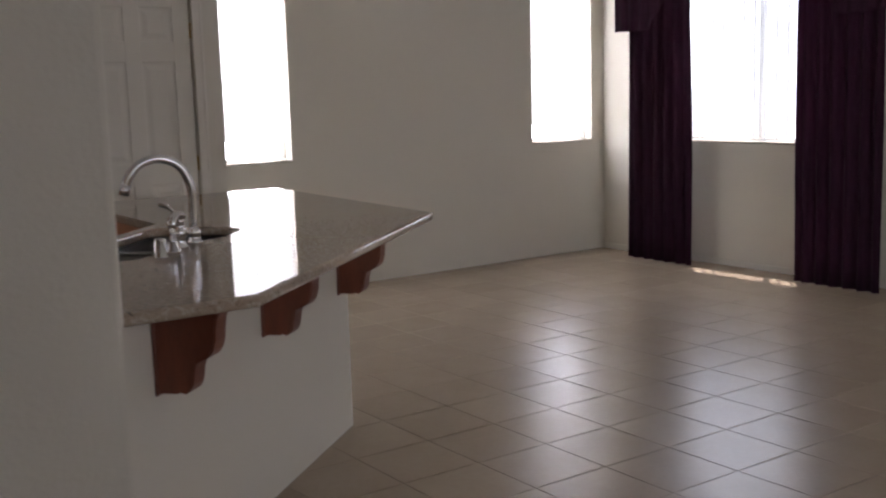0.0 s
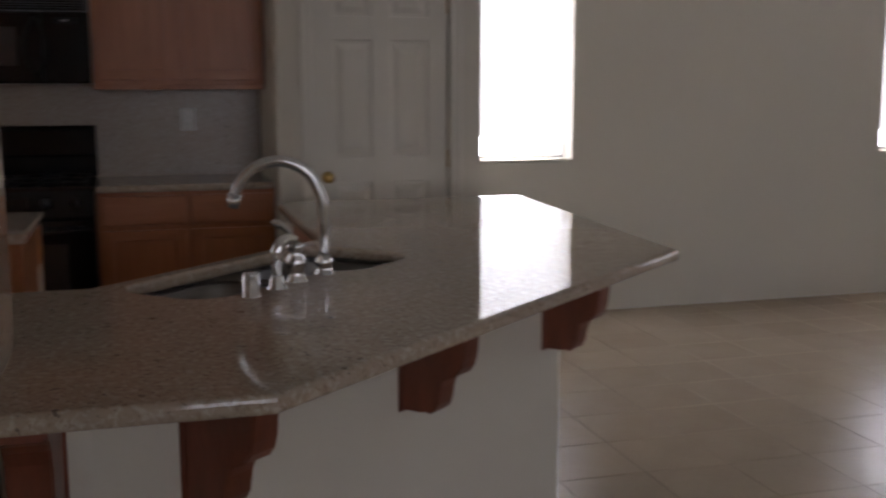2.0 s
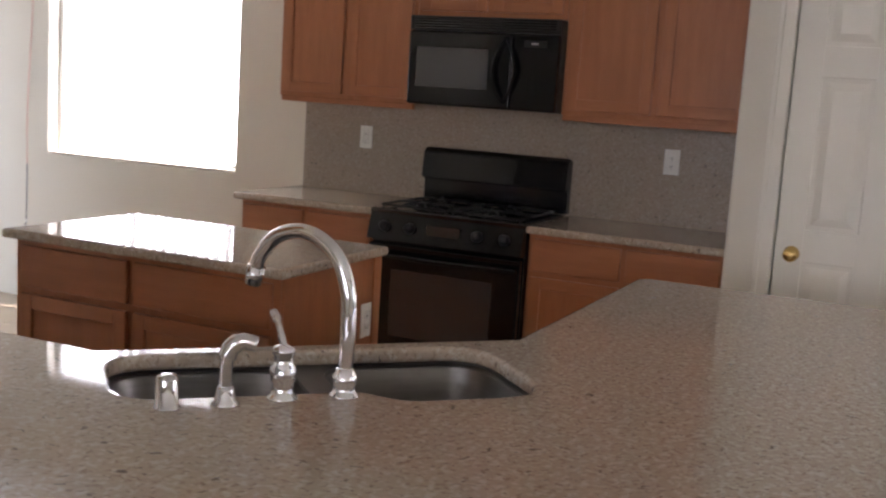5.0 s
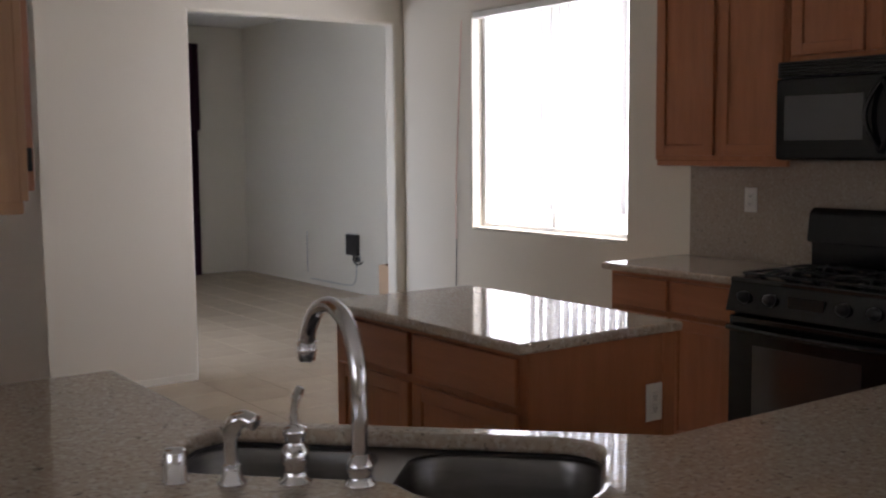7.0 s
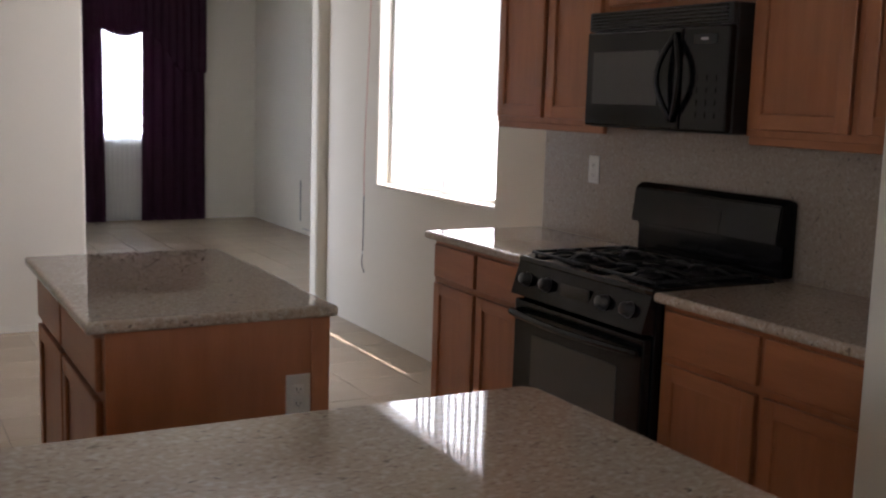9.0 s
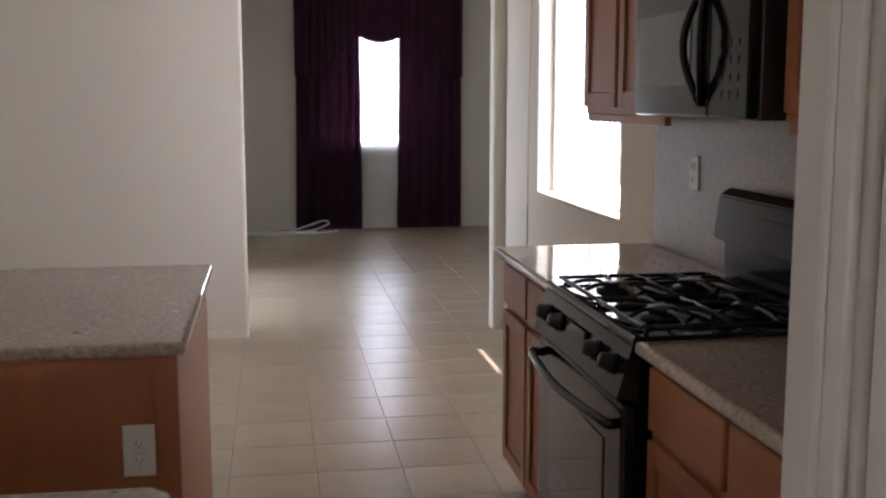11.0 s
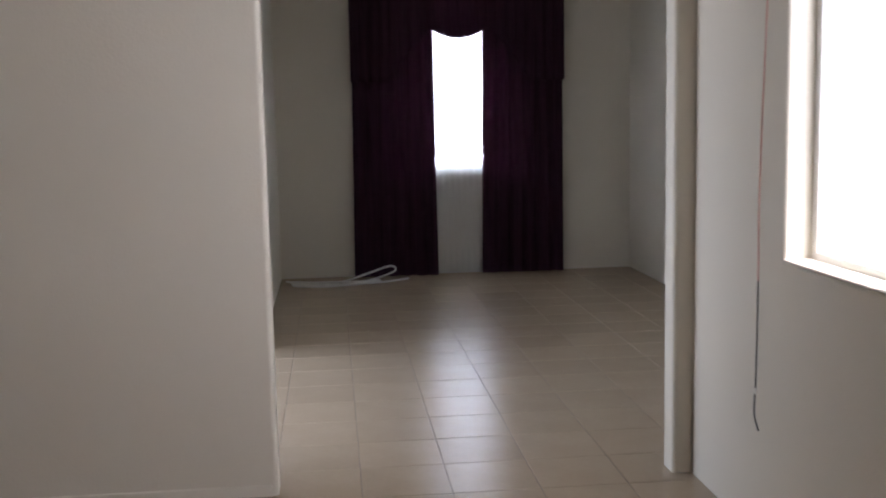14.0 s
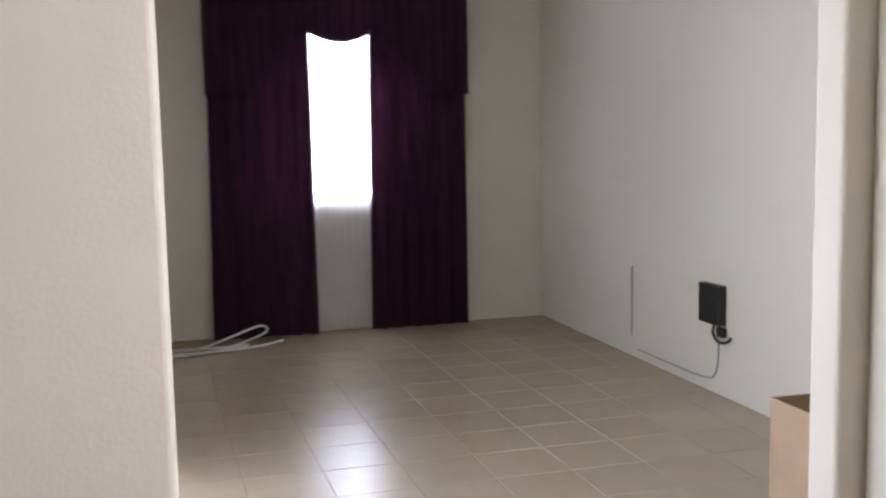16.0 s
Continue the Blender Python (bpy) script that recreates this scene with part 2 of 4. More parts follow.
def prism(outline, z0, z1, r=0.0, seg=3, holes=()):
    """A slab from a plan outline; r rounds its upper and lower edges."""
    bm = bmesh.new()
    vs = [bm.verts.new((x, y, z1)) for x, y in outline]
    if holes:
        edges = [bm.edges.new((vs[i], vs[(i + 1) % len(vs)])) for i in range(len(vs))]
        for h in holes:
            hv = [bm.verts.new((x, y, z1)) for x, y in h]
            edges += [bm.edges.new((hv[i], hv[(i + 1) % len(hv)])) for i in range(len(hv))]
        bmesh.ops.triangle_fill(bm, edges=edges, use_beauty=True)
    else:
        bm.faces.new(vs)
    g = bmesh.ops.extrude_face_region(bm, geom=bm.faces[:])
    for v in g["geom"]:
        if isinstance(v, bmesh.types.BMVert):
            v.co.z = z0
    bmesh.ops.recalc_face_normals(bm, faces=bm.faces)
    if r:
        bmesh.ops.dissolve_limit(bm, angle_limit=0.02, verts=bm.verts, edges=bm.edges) if not holes else None
        es = [e for e in bm.edges if len(e.link_faces) == 2 and abs(e.verts[0].co.z - e.verts[1].co.z) < 1e-5 and abs(e.link_faces[0].normal.z - e.link_faces[1].normal.z) > 0.5]
        bmesh.ops.bevel(bm, geom=es, offset=r, segments=seg, affect="EDGES", profile=0.5)
    return bm


def pierced(axis, w0, w1, a0, a1, z0, z1, openings=(), r=0.0):
    """A wall w0..w1 thick across the axis ('x' or 'y'), from a0 to a1 along it, with openings (a0, a1, z0, z1) through it."""
    cuts_a = sorted({a0, a1, *[o[0] for o in openings], *[o[1] for o in openings]})
    cuts_z = sorted({z0, z1, *[o[2] for o in openings], *[o[3] for o in openings]})
    na, nz = len(cuts_a) - 1, len(cuts_z) - 1

    def solid(i, k):
        if not (0 <= i < na and 0 <= k < nz):
            return False
        a, z = (cuts_a[i] + cuts_a[i + 1]) / 2, (cuts_z[k] + cuts_z[k + 1]) / 2
        return not any(o[0] < a < o[1] and o[2] < z < o[3] for o in openings)
    bm = bmesh.new()
    made = {}

    def v(w, a, z):
        key = (w, a, z)
        if key not in made:
            made[key] = bm.verts.new((w, a, z) if axis == "x" else (a, w, z))
        return made[key]
    for i in range(na):
        for k in range(nz):
            if not solid(i, k):
                continue
            p, q, s, t = cuts_a[i], cuts_a[i + 1], cuts_z[k], cuts_z[k + 1]
            for w in (w0, w1):
                bm.faces.new((v(w, p, s), v(w, q, s), v(w, q, t), v(w, p, t)))
            for da, dz, e in ((-1, 0, ((p, s), (p, t))), (1, 0, ((q, s), (q, t))), (0, -1, ((p, s), (q, s))), (0, 1, ((p, t), (q, t)))):
                if not solid(i + da, k + dz):
                    (aa, za), (ab, zb) = e
                    bm.faces.new((v(w0, aa, za), v(w0, ab, zb), v(w1, ab, zb), v(w1, aa, za)))
    bmesh.ops.recalc_face_normals(bm, faces=bm.faces)
    if r:
        bmesh.ops.dissolve_limit(bm, angle_limit=0.02, verts=bm.verts, edges=bm.edges)
        es = [e for e in bm.edges if len(e.link_faces) == 2 and e.link_faces[0].normal.dot(e.link_faces[1].normal) < 0.5
              and z0 + 0.01 < max(q.co.z for q in e.verts) and min(q.co.z for q in e.verts) < z1 - 0.01
              and not all(abs((q.co.y if axis == "x" else q.co.x) - s) < 1e-4 for q in e.verts for s in (a0,)) 
              and not all(abs(q.co.z - z0) < 1e-4 for q in e.verts)]
        bmesh.ops.bevel(bm, geom=es, offset=r, segments=4, affect="EDGES", profile=0.5)
    return bm


def structure(name, bm, material, label, smooth=False):
    return tagged(part(name, bm, material, None, label, smooth), category=name.split("_")[0], kind="structure")


# ---- shell ----
H = 2.90
WIN_N1, WIN_N2, WIN_P = (-2.085, -1.43, 0.945, 2.35), (-4.967, -4.312, 0.955, 2.35), (2.665, 4.07, 0.943, 2.35)
structure("wall_east", pierced("x", 3.34, 3.50, -5.27, 4.88, -0.02, H, (WIN_N1, WIN_N2, WIN_P), 0.012), PAINT, "cream painted kitchen wall with three window openings")
structure("wall_south", pierced("y", -5.27, -5.11, -5.5, 3.34, -0.02, H, ((1.0, 2.5, 0.955, 2.35),), 0.012), PAINT, "cream painted dining wall with a wide window")
structure("wall_north", pierced("y", 4.88, 5.00, -5.5, 4.79, -0.02, H, ((1.737, 3.262, -0.02, 2.345),), 0.018), PAINT, "cream painted wall with a cased-free opening")
structure("wall_living_west", pierced("x", 1.38, 1.50, 5.0, 10.30, -0.02, H, ((5.2, 7.4, 0.04, 2.08),)), PAINT, "cream painted living room side wall")
structure("wall_living_east", box(4.637, 4.79, 5.0, 10.30, -0.02, H), PAINT, "cream painted living room wall with a cable outlet")
structure("wall_living_north", pierced("y", 10.30, 10.46, 1.38, 4.79, -0.02, H, ((2.43, 3.73, 0.955, 2.35),), 0.0), PAINT, "cream painted living room end wall with window")
structure("wall_west", pierced("x", -5.65, -5.5, -5.27, 5.0, -0.02, H, ((-2.7, 0.3, 0.95, 2.25),)), PAINT, "plain cream painted wall behind")
structure("wall_pier", pierced("x", -1.02, -0.62, 0.70, 4.88, -0.02, H, (), 0.0), PAINT, "thick cream painted wall beside the bar")
structure("wall_hall", box(-2.0, -1.86, 0.90, 4.88, -0.02, H, 0.012, 3), PAINT, "cream painted wall end at the hall")
structure("wall_alcove", box(-0.62, 0.09, 2.20, 2.32, -0.02, H), PAINT, "short cream painted alcove wall")
structure("ceiling", prism(((-5.65, -5.27), (3.5, -5.27), (3.5, 4.88), (4.79, 4.88), (4.79, 10.46), (1.38, 10.46), (1.38, 5.0), (-5.65, 5.0)), H, H + 0.12), CEIL, "flat white textured ceiling")

# unseen slab added to block high sun; overhang sets the floor strips' width
structure("roof", prism(((-5.93, -5.55), (3.832, -5.55), (3.832, 4.60), (5.07, 4.60), (5.07, 10.74), (1.10, 10.74), (1.10, 5.28), (-5.93, 5.28)), H + 0.121, H + 0.24), ROOFM, "unseen flat clay-coloured slab, shallow eaves added to narrow the sun strips")

# closet box that stands out from the east wall, with the panelled door
PX = 2.62
DY0, DY1 = -1.105, -0.400
structure("wall_pantry_front", pierced("x", PX, PX + 0.11, -1.275, -0.218, -0.02, H, ((DY0, DY1, -0.02, 2.05),), 0.014), PAINT, "cream painted pantry closet front")
structure("wall_pantry_side", box(PX + 0.11, 3.34, -0.328, -0.218, -0.02, H), PAINT, "cream painted pantry closet side")
structure("wall_pantry_end", box(PX + 0.11, 3.34, -1.275, -1.165, -0.02, H), PAINT, "cream painted pantry closet end")


def panel_door(x, y0, y1, z0, z1):
    d = thing("door_1", "closed cream six-panel pantry door with brass knob", "door", kind="structure")
    slab = bmesh.new()
    w = y1 - y0
    st = 0.105
    rows = ((z0 + 0.22, z0 + 0.90), (z0 + 1.03, z0 + 1.61), (z0 + 1.73, z1 - 0.11))
    mid = (y0 + y1) / 2
    cols = ((y0 + st, mid - 0.05), (mid + 0.05, y1 - st))
    box(x + 0.012, x + 0.036, y0, y1, z0, z1, bm=slab)
    for a, b in ((y0, y0 + st), (mid - 0.05, mid + 0.05), (y1 - st, y1)):
        box(x, x + 0.012, a, b, z0, z1, 0.003, 1, slab)
    zs = [z0] + [q for rw in rows for q in rw] + [z1]
    for a, b in zip(zs[::2], zs[1::2]):
        for c0, c1 in cols:
            box(x + 0.0005, x + 0.0125, c0 - 0.004, c1 + 0.004, a, b, 0.003, 1, slab)
    leaf = part("leaf", slab, TRIM, d)
    for c0, c1 in cols:
        for a, b in rows:
            bm = bmesh.new()
            g = 0.016
            outer = [(x + 0.0118, c0 + g, a + g), (x + 0.0118, c1 - g, a + g), (x + 0.0118, c1 - g, b - g), (x + 0.0118, c0 + g, b - g)]
            k = 0.03
            inner = [(x + 0.003, c0 + g + k, a + g + k), (x + 0.003, c1 - g - k, a + g + k), (x + 0.003, c1 - g - k, b - g - k), (x + 0.003, c0 + g + k, b - g - k)]
            o = [bm.verts.new(p) for p in outer]
            i = [bm.verts.new(p) for p in inner]
            bm.faces.new(i)
            for q in range(4):
                bm.faces.new((o[q], o[(q + 1) % 4], i[(q + 1) % 4], i[q]))
            part("panel", bm, TRIM, leaf)
    kn = part("knob", lathe(((0.031, 0), (0.031, 0.004), (0.012, 0.010), (0.011, 0.030), (0.022, 0.036), (0.028, 0.048), (0.026, 0.058), (0.012, 0.064)), n=20), BRASS, d, "round brass knob", True)
    kn.matrix_local = pose(x, y1 - 0.065, z0 + 0.93, 0, -90, 0)
    for z in (0.25, 1.02, 1.80):
        part("hinge", cyl((x - 0.004, y0 - 0.003, z - 0.045), (x - 0.004, y0 - 0.003, z + 0.045), 0.006, n=8), BRASS, d)
    return d


panel_door(PX + 0.02, DY0 + 0.006, DY1 - 0.006, 0.008, 2.04)


def casing(name, x, y0, y1, top, w=0.062):
    c = thing(name, "cream painted moulded door casing", "trim", kind="structure")
    for nm, a, b, z0, z1 in (("left_leg", y1, y1 + w, 0, top), ("right_leg", y0 - w, y0, 0, top), ("head", y0 - w, y1 + w, top, top + w)):
        bm = box(x - 0.016, x - 0.001, a, b, z0, z1, 0.005, 2)
        if nm == "head":
            box(x - 0.022, x - 0.015, a, b, z1 - 0.02, z1, 0.003, 1, bm)
        else:
            o = b if a == y1 else a
            lo, hi = (o - 0.02, o) if a == y1 else (o, o + 0.02)
            box(x - 0.022, x - 0.015, lo, hi, z0, z1, 0.003, 1, bm)
        part(nm, bm, TRIM, c)


casing("trim_door", PX, DY0, DY1, 2.05)

# skirting
for nm, b in (("baseboard", (-0.6, 1.715, 4.868, 4.879, 0, 0.045)), ("baseboard", (-5.49, 3.326, -5.109, -5.098, 0, 0.045))):
    structure(nm, box(*b, 0.003, 1), TRIM, "low cream painted skirting board")

# ---- windows ----


def window(name, axis, wall_in, wall_out, a0, a1, z0, z1, label, tilt, drop=0.085, mullion=True, pitch=0.078, cover=1.0):
    """A framed pane in the wall's outer half, with a headrail and hanging vanes in the inner half."""
    w = thing(name, label, "window", kind="structure")
    sgn = 1 if wall_out > wall_in else -1

    def bx(d0, d1, p0, p1, q0, q1, r=0.0):
        u0, u1 = sorted((wall_in + sgn * d0, wall_in + sgn * d1))
        return box(u0, u1, p0, p1, q0, q1, r, 1) if axis == "x" else box(p0, p1, u0, u1, q0, q1, r, 1)
    f = 0.035
    for p0, p1, q0, q1 in ((a0 + 0.001, a0 + f, z0 + 0.001, z1 - 0.001), (a1 - f, a1 - 0.001, z0 + 0.001, z1 - 0.001), (a0 + f, a1 - f, z0 + 0.001, z0 + f), (a0 + f, a1 - f, z1 - f, z1 - 0.001)):
        part("frame_bar", bx(0.085, 0.125, p0, p1, q0, q1, 0.004), ALU, w)
    if mullion:
        m = (a0 + a1) / 2
        part("mullion", bx(0.088, 0.122, m - 0.022, m + 0.022, z0 + f, z1 - f, 0.004), ALU, w)
    pane = part("pane", bx(0.100, 0.104, a0 + f, a1 - f, z0 + f, z1 - f), PANE, w)
    pane.visible_shadow = False
    part("sill", bx(-0.004, 0.084, a0 + 0.001, a1 - 0.001, z0 + 0.0005, z0 + 0.010, 0.003), PAINT, w)
    bl = thing("vertical_blind", "white vinyl vertical blind hanging in the window reveal", "blind")
    part("headrail", bx(0.003, 0.045, a0 + 0.005, a1 - 0.005, z1 - 0.045, z1 - 0.004, 0.004), ALU, bl)
    n = int((a1 - a0 - 0.02) / pitch)
    step = (a1 - a0 - 0.02) / n
    bm = bmesh.new()
    hw = 0.0445
    for k in range(7):
        s = -hw + 2 * hw * k / 6
        bow = 0.006 * (1 - (s / hw) ** 2)
        for z in (z0 + drop, z1 - 0.05):
            bm.verts.new((s, bow, z))
    bm.verts.ensure_lookup_table()
    for k in range(6):
        bm.faces.new((bm.verts[2 * k], bm.verts[2 * k + 2], bm.verts[2 * k + 3], bm.verts[2 * k + 1]))
    first = part("vane", bm, VANE, bl, smooth=True)
    for k in range(int(n * cover)):
        ob = first if k == 0 else first.copy()
        if k:
            scene.collection.objects.link(ob)
        a = a0 + 0.01 + step * (k + 0.5)
        t = tilt + random.uniform(-2.5, 2.5)
        d = wall_in + sgn * 0.017
        ob.matrix_local = pose(d, a, 0, 0, 0, 90 + t) if axis == "x" else pose(a, d, 0, 0, 0, t)
    return w


window("window_1", "x", 3.34, 3.50, *WIN_N1, "narrow bright window beside the pantry closet", -16, drop=0.15, mullion=False, pitch=0.074)
window("window_2", "x", 3.34, 3.50, *WIN_N2, "narrow bright window near the dining corner", -16, drop=0.15, mullion=False, pitch=0.074)
window("window_3", "x", 3.34, 3.50, *WIN_P, "wide bright kitchen window above the counter height", -16, drop=0.15, pitch=0.074, cover=0.63)
window("window_4", "y", -5.11, -5.27, 1.0, 2.5, 0.955, 2.35, "wide dining window between dark curtains", -38, drop=0.03, pitch=0.095)
# out of view, added only as an opening for the west fill lamp
window("window_fill_west", "x", -5.5, -5.65, -2.7, 0.3, 0.95, 2.25, "unseen wide window, added to let fill light in from the west", 60, pitch=0.095)
window("window_7", "x", 1.50, 1.38, 5.2, 7.4, 0.04, 2.08, "tall glazed living room window", 75, pitch=0.095)
window("window_5", "y", 10.30, 10.46, 2.43, 3.73, 0.955, 2.35, "bright living room window behind dark curtains", 10)

# ---- curtains ----


def drape_sheet(x0t, x1t, x0b, x1b, z0, z1, folds, depth, nz=14, phase=0.0, bottom=None):
    """A gathered cloth, folds along x, standing at y=0."""
    bm = bmesh.new()
    nx = folds * 8
    grid = []
    for j in range(nz + 1):
        row = []
        for i in range(nx + 1):
            s = i / nx
            zb = bottom(s) if bottom else z0
            f = j / nz
            z = zb + (z1 - zb) * f
            x = (x0b + (x1b - x0b) * s) * (1 - f) + (x0t + (x1t - x0t) * s) * f
            wob = noise.noise((s * 9 + phase, f * 1.2, phase)) * 0.5
            y = depth * math.sin(2 * math.pi * folds * s + wob * 2.2) * (0.75 + 0.3 * noise.noise((s * 5, f * 2, phase + 3)))
            row.append(bm.verts.new((x + 0.012 * wob, y, z + (0.006 * noise.noise((s * 6, phase, 1)) if j == 0 else 0))))
        grid.append(row)
    for j in range(nz):
        for i in range(nx):
            bm.faces.new((grid[j][i], grid[j][i + 1], grid[j + 1][i + 1], grid[j + 1][i]))
    bmesh.ops.solidify(bm, geom=bm.faces[:], thickness=0.004)
    return bm


def curtains(at, turn, panels, valance, label, zb=0.006):
    """A pair of panels and a scalloped valance on a rod."""
    for p0, p1, q0, q1 in panels:
        c = thing("curtain", label, "curtain", "dark plum curtain panels", at=at, turn=turn)
        part("cloth", drape_sheet(p0, p1, q0, q1, zb, valance[3] - 0.05, max(4, int((p1 - p0) / 0.10)), 0.030, phase=p0 * 7), PLUM, c, smooth=True)
    x0, x1, zl, zt, zc, c0, c1 = valance
    v = thing("curtain_valance", "dark plum gathered valance with a scalloped middle", "valance", at=at, turn=turn)

    def edge(s):
        x = x0 + (x1 - x0) * s
        if c0 < x < c1:
            k = (x - c0) / (c1 - c0)
            return zc - 0.065 * math.sin(math.pi * k)
        d = min(abs(x - c0), abs(x - c1))
        far = max(c0 - x0, x1 - c1)
        return zc - (zc - zl) * min(1.0, (d / (0.55 * far)) ** 1.4)
    cl = part("cloth", drape_sheet(x0, x1, x0, x1, zl, zt, 22, 0.014, phase=2.3, bottom=edge), PLUM, v, smooth=True)
    cl.location = (0, -0.075, 0)
    for x in (x0, x1):
        part("return", box(x - 0.003, x + 0.003, -0.075, 0.10, zl + 0.01, zt, 0.001, 1), PLUM, v)
    part("rod", cyl((x0, 0, zt - 0.03), (x1, 0, zt - 0.03), 0.012), ALU, v)


curtains((0, 10.19, 0), 0, ((2.18, 2.865, 2.14, 2.88), (3.305, 4.0, 3.27, 4.0)), (2.16, 4.0, 1.69, 2.68, 2.12, 2.855, 3.315), "dark plum floor-length curtain panel beside a bright window")
curtains((-0.07, -4.88, 0), 180, ((-2.86, -2.24, -2.88, -2.20), (-1.27, -0.62, -1.25, -0.60)), (-2.95, -0.55, 1.83, 2.68, 2.25, -2.15, -1.35), "dark plum floor-length curtain panel at the dining window", 0.006)

sheer = thing("sheer_curtain", "thin white sheer curtain hanging to the floor behind plum drapes", "curtain", at=(0, 10.262, 0))
part("cloth", drape_sheet(2.36, 3.80, 2.38, 3.78, 0.008, 2.52, 26, 0.002, phase=5.1), VOILE, sheer, smooth=True)

# ---- bar with sink ----
TOP, SLAB = 0.915, 0.034
K_, P_ = (-1.035, 0.25), (0.125, -1.075)
bar_outline = ((-0.017, 1.20), (-0.017, 0.57), (0.648, -0.09), (1.73, -0.10), (1.757, -0.13), (1.76, -1.18), P_, K_, (-1.035, 0.694), (-0.612, 0.694), (-0.612, 1.20))
du = Vector((0.7071, -0.7071))
dv = Vector((0.7071, 0.7071))


def uv(u, v):
    p = du * u + dv * v
    return (p.x, p.y)


def bowl_plan(u0, u1, v0, v1, r, n=6):
    """A rounded rectangle in the slanted directions of the bar."""
    out = []
    for cu, cv, a in ((u1 - r, v1 - r, 0), (u0 + r, v1 - r, 90), (u0 + r, v0 + r, 180), (u1 - r, v0 + r, 270)):
        for k in range(n + 1):
            t = radians(a + 90 * k / n)
            out.append(uv(cu + r * math.cos(t), cv + r * math.sin(t)))
    return out


S_U0, S_U1, S_V1 = -0.40, 0.40, 0.335


def rounded(corners, n=5):
    """A plan outline in the slanted directions, each corner (u, v, radius) rounded."""
    out = []
    m = len(corners)
    for i in range(m):
        p, r = Vector(corners[i][:2]), corners[i][2]
        a = (Vector(corners[i - 1][:2]) - p).normalized() * r
        b = (Vector(corners[(i + 1) % m][:2]) - p).normalized() * r
        for k in range(n + 1):
            t = k / n
            q = (p + a) * (1 - t) ** 2 + 2 * t * (1 - t) * p + (p + b) * t * t
            out.append(uv(q.x, q.y))
    return out


SINK_CUT = rounded(((S_U1, S_V1, 0.10), (S_U0, S_V1, 0.10), (S_U0, 0.04, 0.10), (0.045, 0.04, 0.03), (0.11, -0.035, 0.04), (S_U1, -0.035, 0.11)))
bar = thing("bar_countertop", "speckled beige polished granite bar top with a slanted sink corner", "countertop")
bm_top = prism(bar_outline, TOP - SLAB, TOP, holes=(SINK_CUT,))
es = [e for e in bm_top.edges if len(e.link_faces) == 2 and abs(e.link_faces[0].normal.z - e.link_faces[1].normal.z) > 0.5]
bmesh.ops.bevel(bm_top, geom=es, offset=0.011, segments=3, affect="EDGES", profile=0.5)
part("slab", bm_top, GRAN, bar)

sink = thing("kitchen_sink", "undermount brushed steel double-bowl sink set in granite", "sink")


def bowl(name, u0, u1, v0):
    bm = bmesh.new()
    rings = []
    for grow, z in ((0.010, TOP - SLAB - 0.0055), (0.003, TOP - SLAB - 0.007), (0.0, TOP - SLAB - 0.014), (-0.008, TOP - 0.16), (-0.02, TOP - 0.195), (-0.05, TOP - 0.205)):
        rings.append([bm.verts.new((x, y, z)) for x, y in bowl_plan(u0 - grow, u1 + grow, v0 - grow, S_V1 - 0.004 + grow, 0.08)])
    for a, b in zip(rings, rings[1:]):
        for k in range(len(a)):
            bm.faces.new((a[k], a[(k + 1) % len(a)], b[(k + 1) % len(a)], b[k]))
    bm.faces.new(rings[-1])
    bmesh.ops.recalc_face_normals(bm, faces=bm.faces)
    bmesh.ops.solidify(bm, geom=bm.faces[:], thickness=0.002)
    ob = part(name, bm, STEEL, sink, smooth=True)
    x, y = uv((u0 + u1) / 2, (v0 + S_V1) / 2)
    part("drain", lathe(((0.044, 0), (0.044, 0.003), (0.03, 0.004), (0.028, 0.001)), (x, y, TOP - 0.2065)), CHROME, ob, "chrome drain", True)


plan_small = bowl_plan(S_U0 + 0.004, -0.028, 0.04, S_V1 - 0.004, 0.08)
plan_large = bowl_plan(0.028, S_U1 - 0.004, -0.038, S_V1 - 0.004, 0.08)
part("rim", prism([uv(*p) for p in ((0.45, 0.36), (-0.45, 0.36), (-0.45, -0.08), (0.45, -0.08))], TOP - SLAB - 0.005, TOP - SLAB - 0.001, holes=(plan_small, plan_large)), STEEL, sink)
bowl("small_bowl", S_U0 + 0.004, -0.028, 0.04)
bowl("large_bowl", 0.028, S_U1 - 0.004, -0.038)

faucet = thing("faucet", "chrome gooseneck faucet standing behind the sink", "faucet", at=(0, 0, TOP))
part("base", lathe(((0.027, 0), (0.027, 0.006), (0.021, 0.012), (0.019, 0.022), (0.023, 0.028), (0.023, 0.040), (0.018, 0.048), (0.0145, 0.056))), CHROME, faucet, smooth=True)
goose = spline([(0, 0, 0.05), (0, -0.002, 0.13), (0.001, 0.004, 0.20), (0.004, 0.035, 0.262), (0.010, 0.100, 0.292), (0.016, 0.164, 0.278), (0.020, 0.204, 0.238), (0.022, 0.218, 0.205)], 8)
part("spout", tube(goose, [0.0145] * (len(goose) - 8) + [0.0145 - 0.00005 * k for k in range(8)], 16), CHROME, faucet, smooth=True)
part("nozzle", cyl((0.0215, 0.215, 0.212), (0.0235, 0.224, 0.178), 0.018, 0.0165), CHROME, faucet, smooth=True)

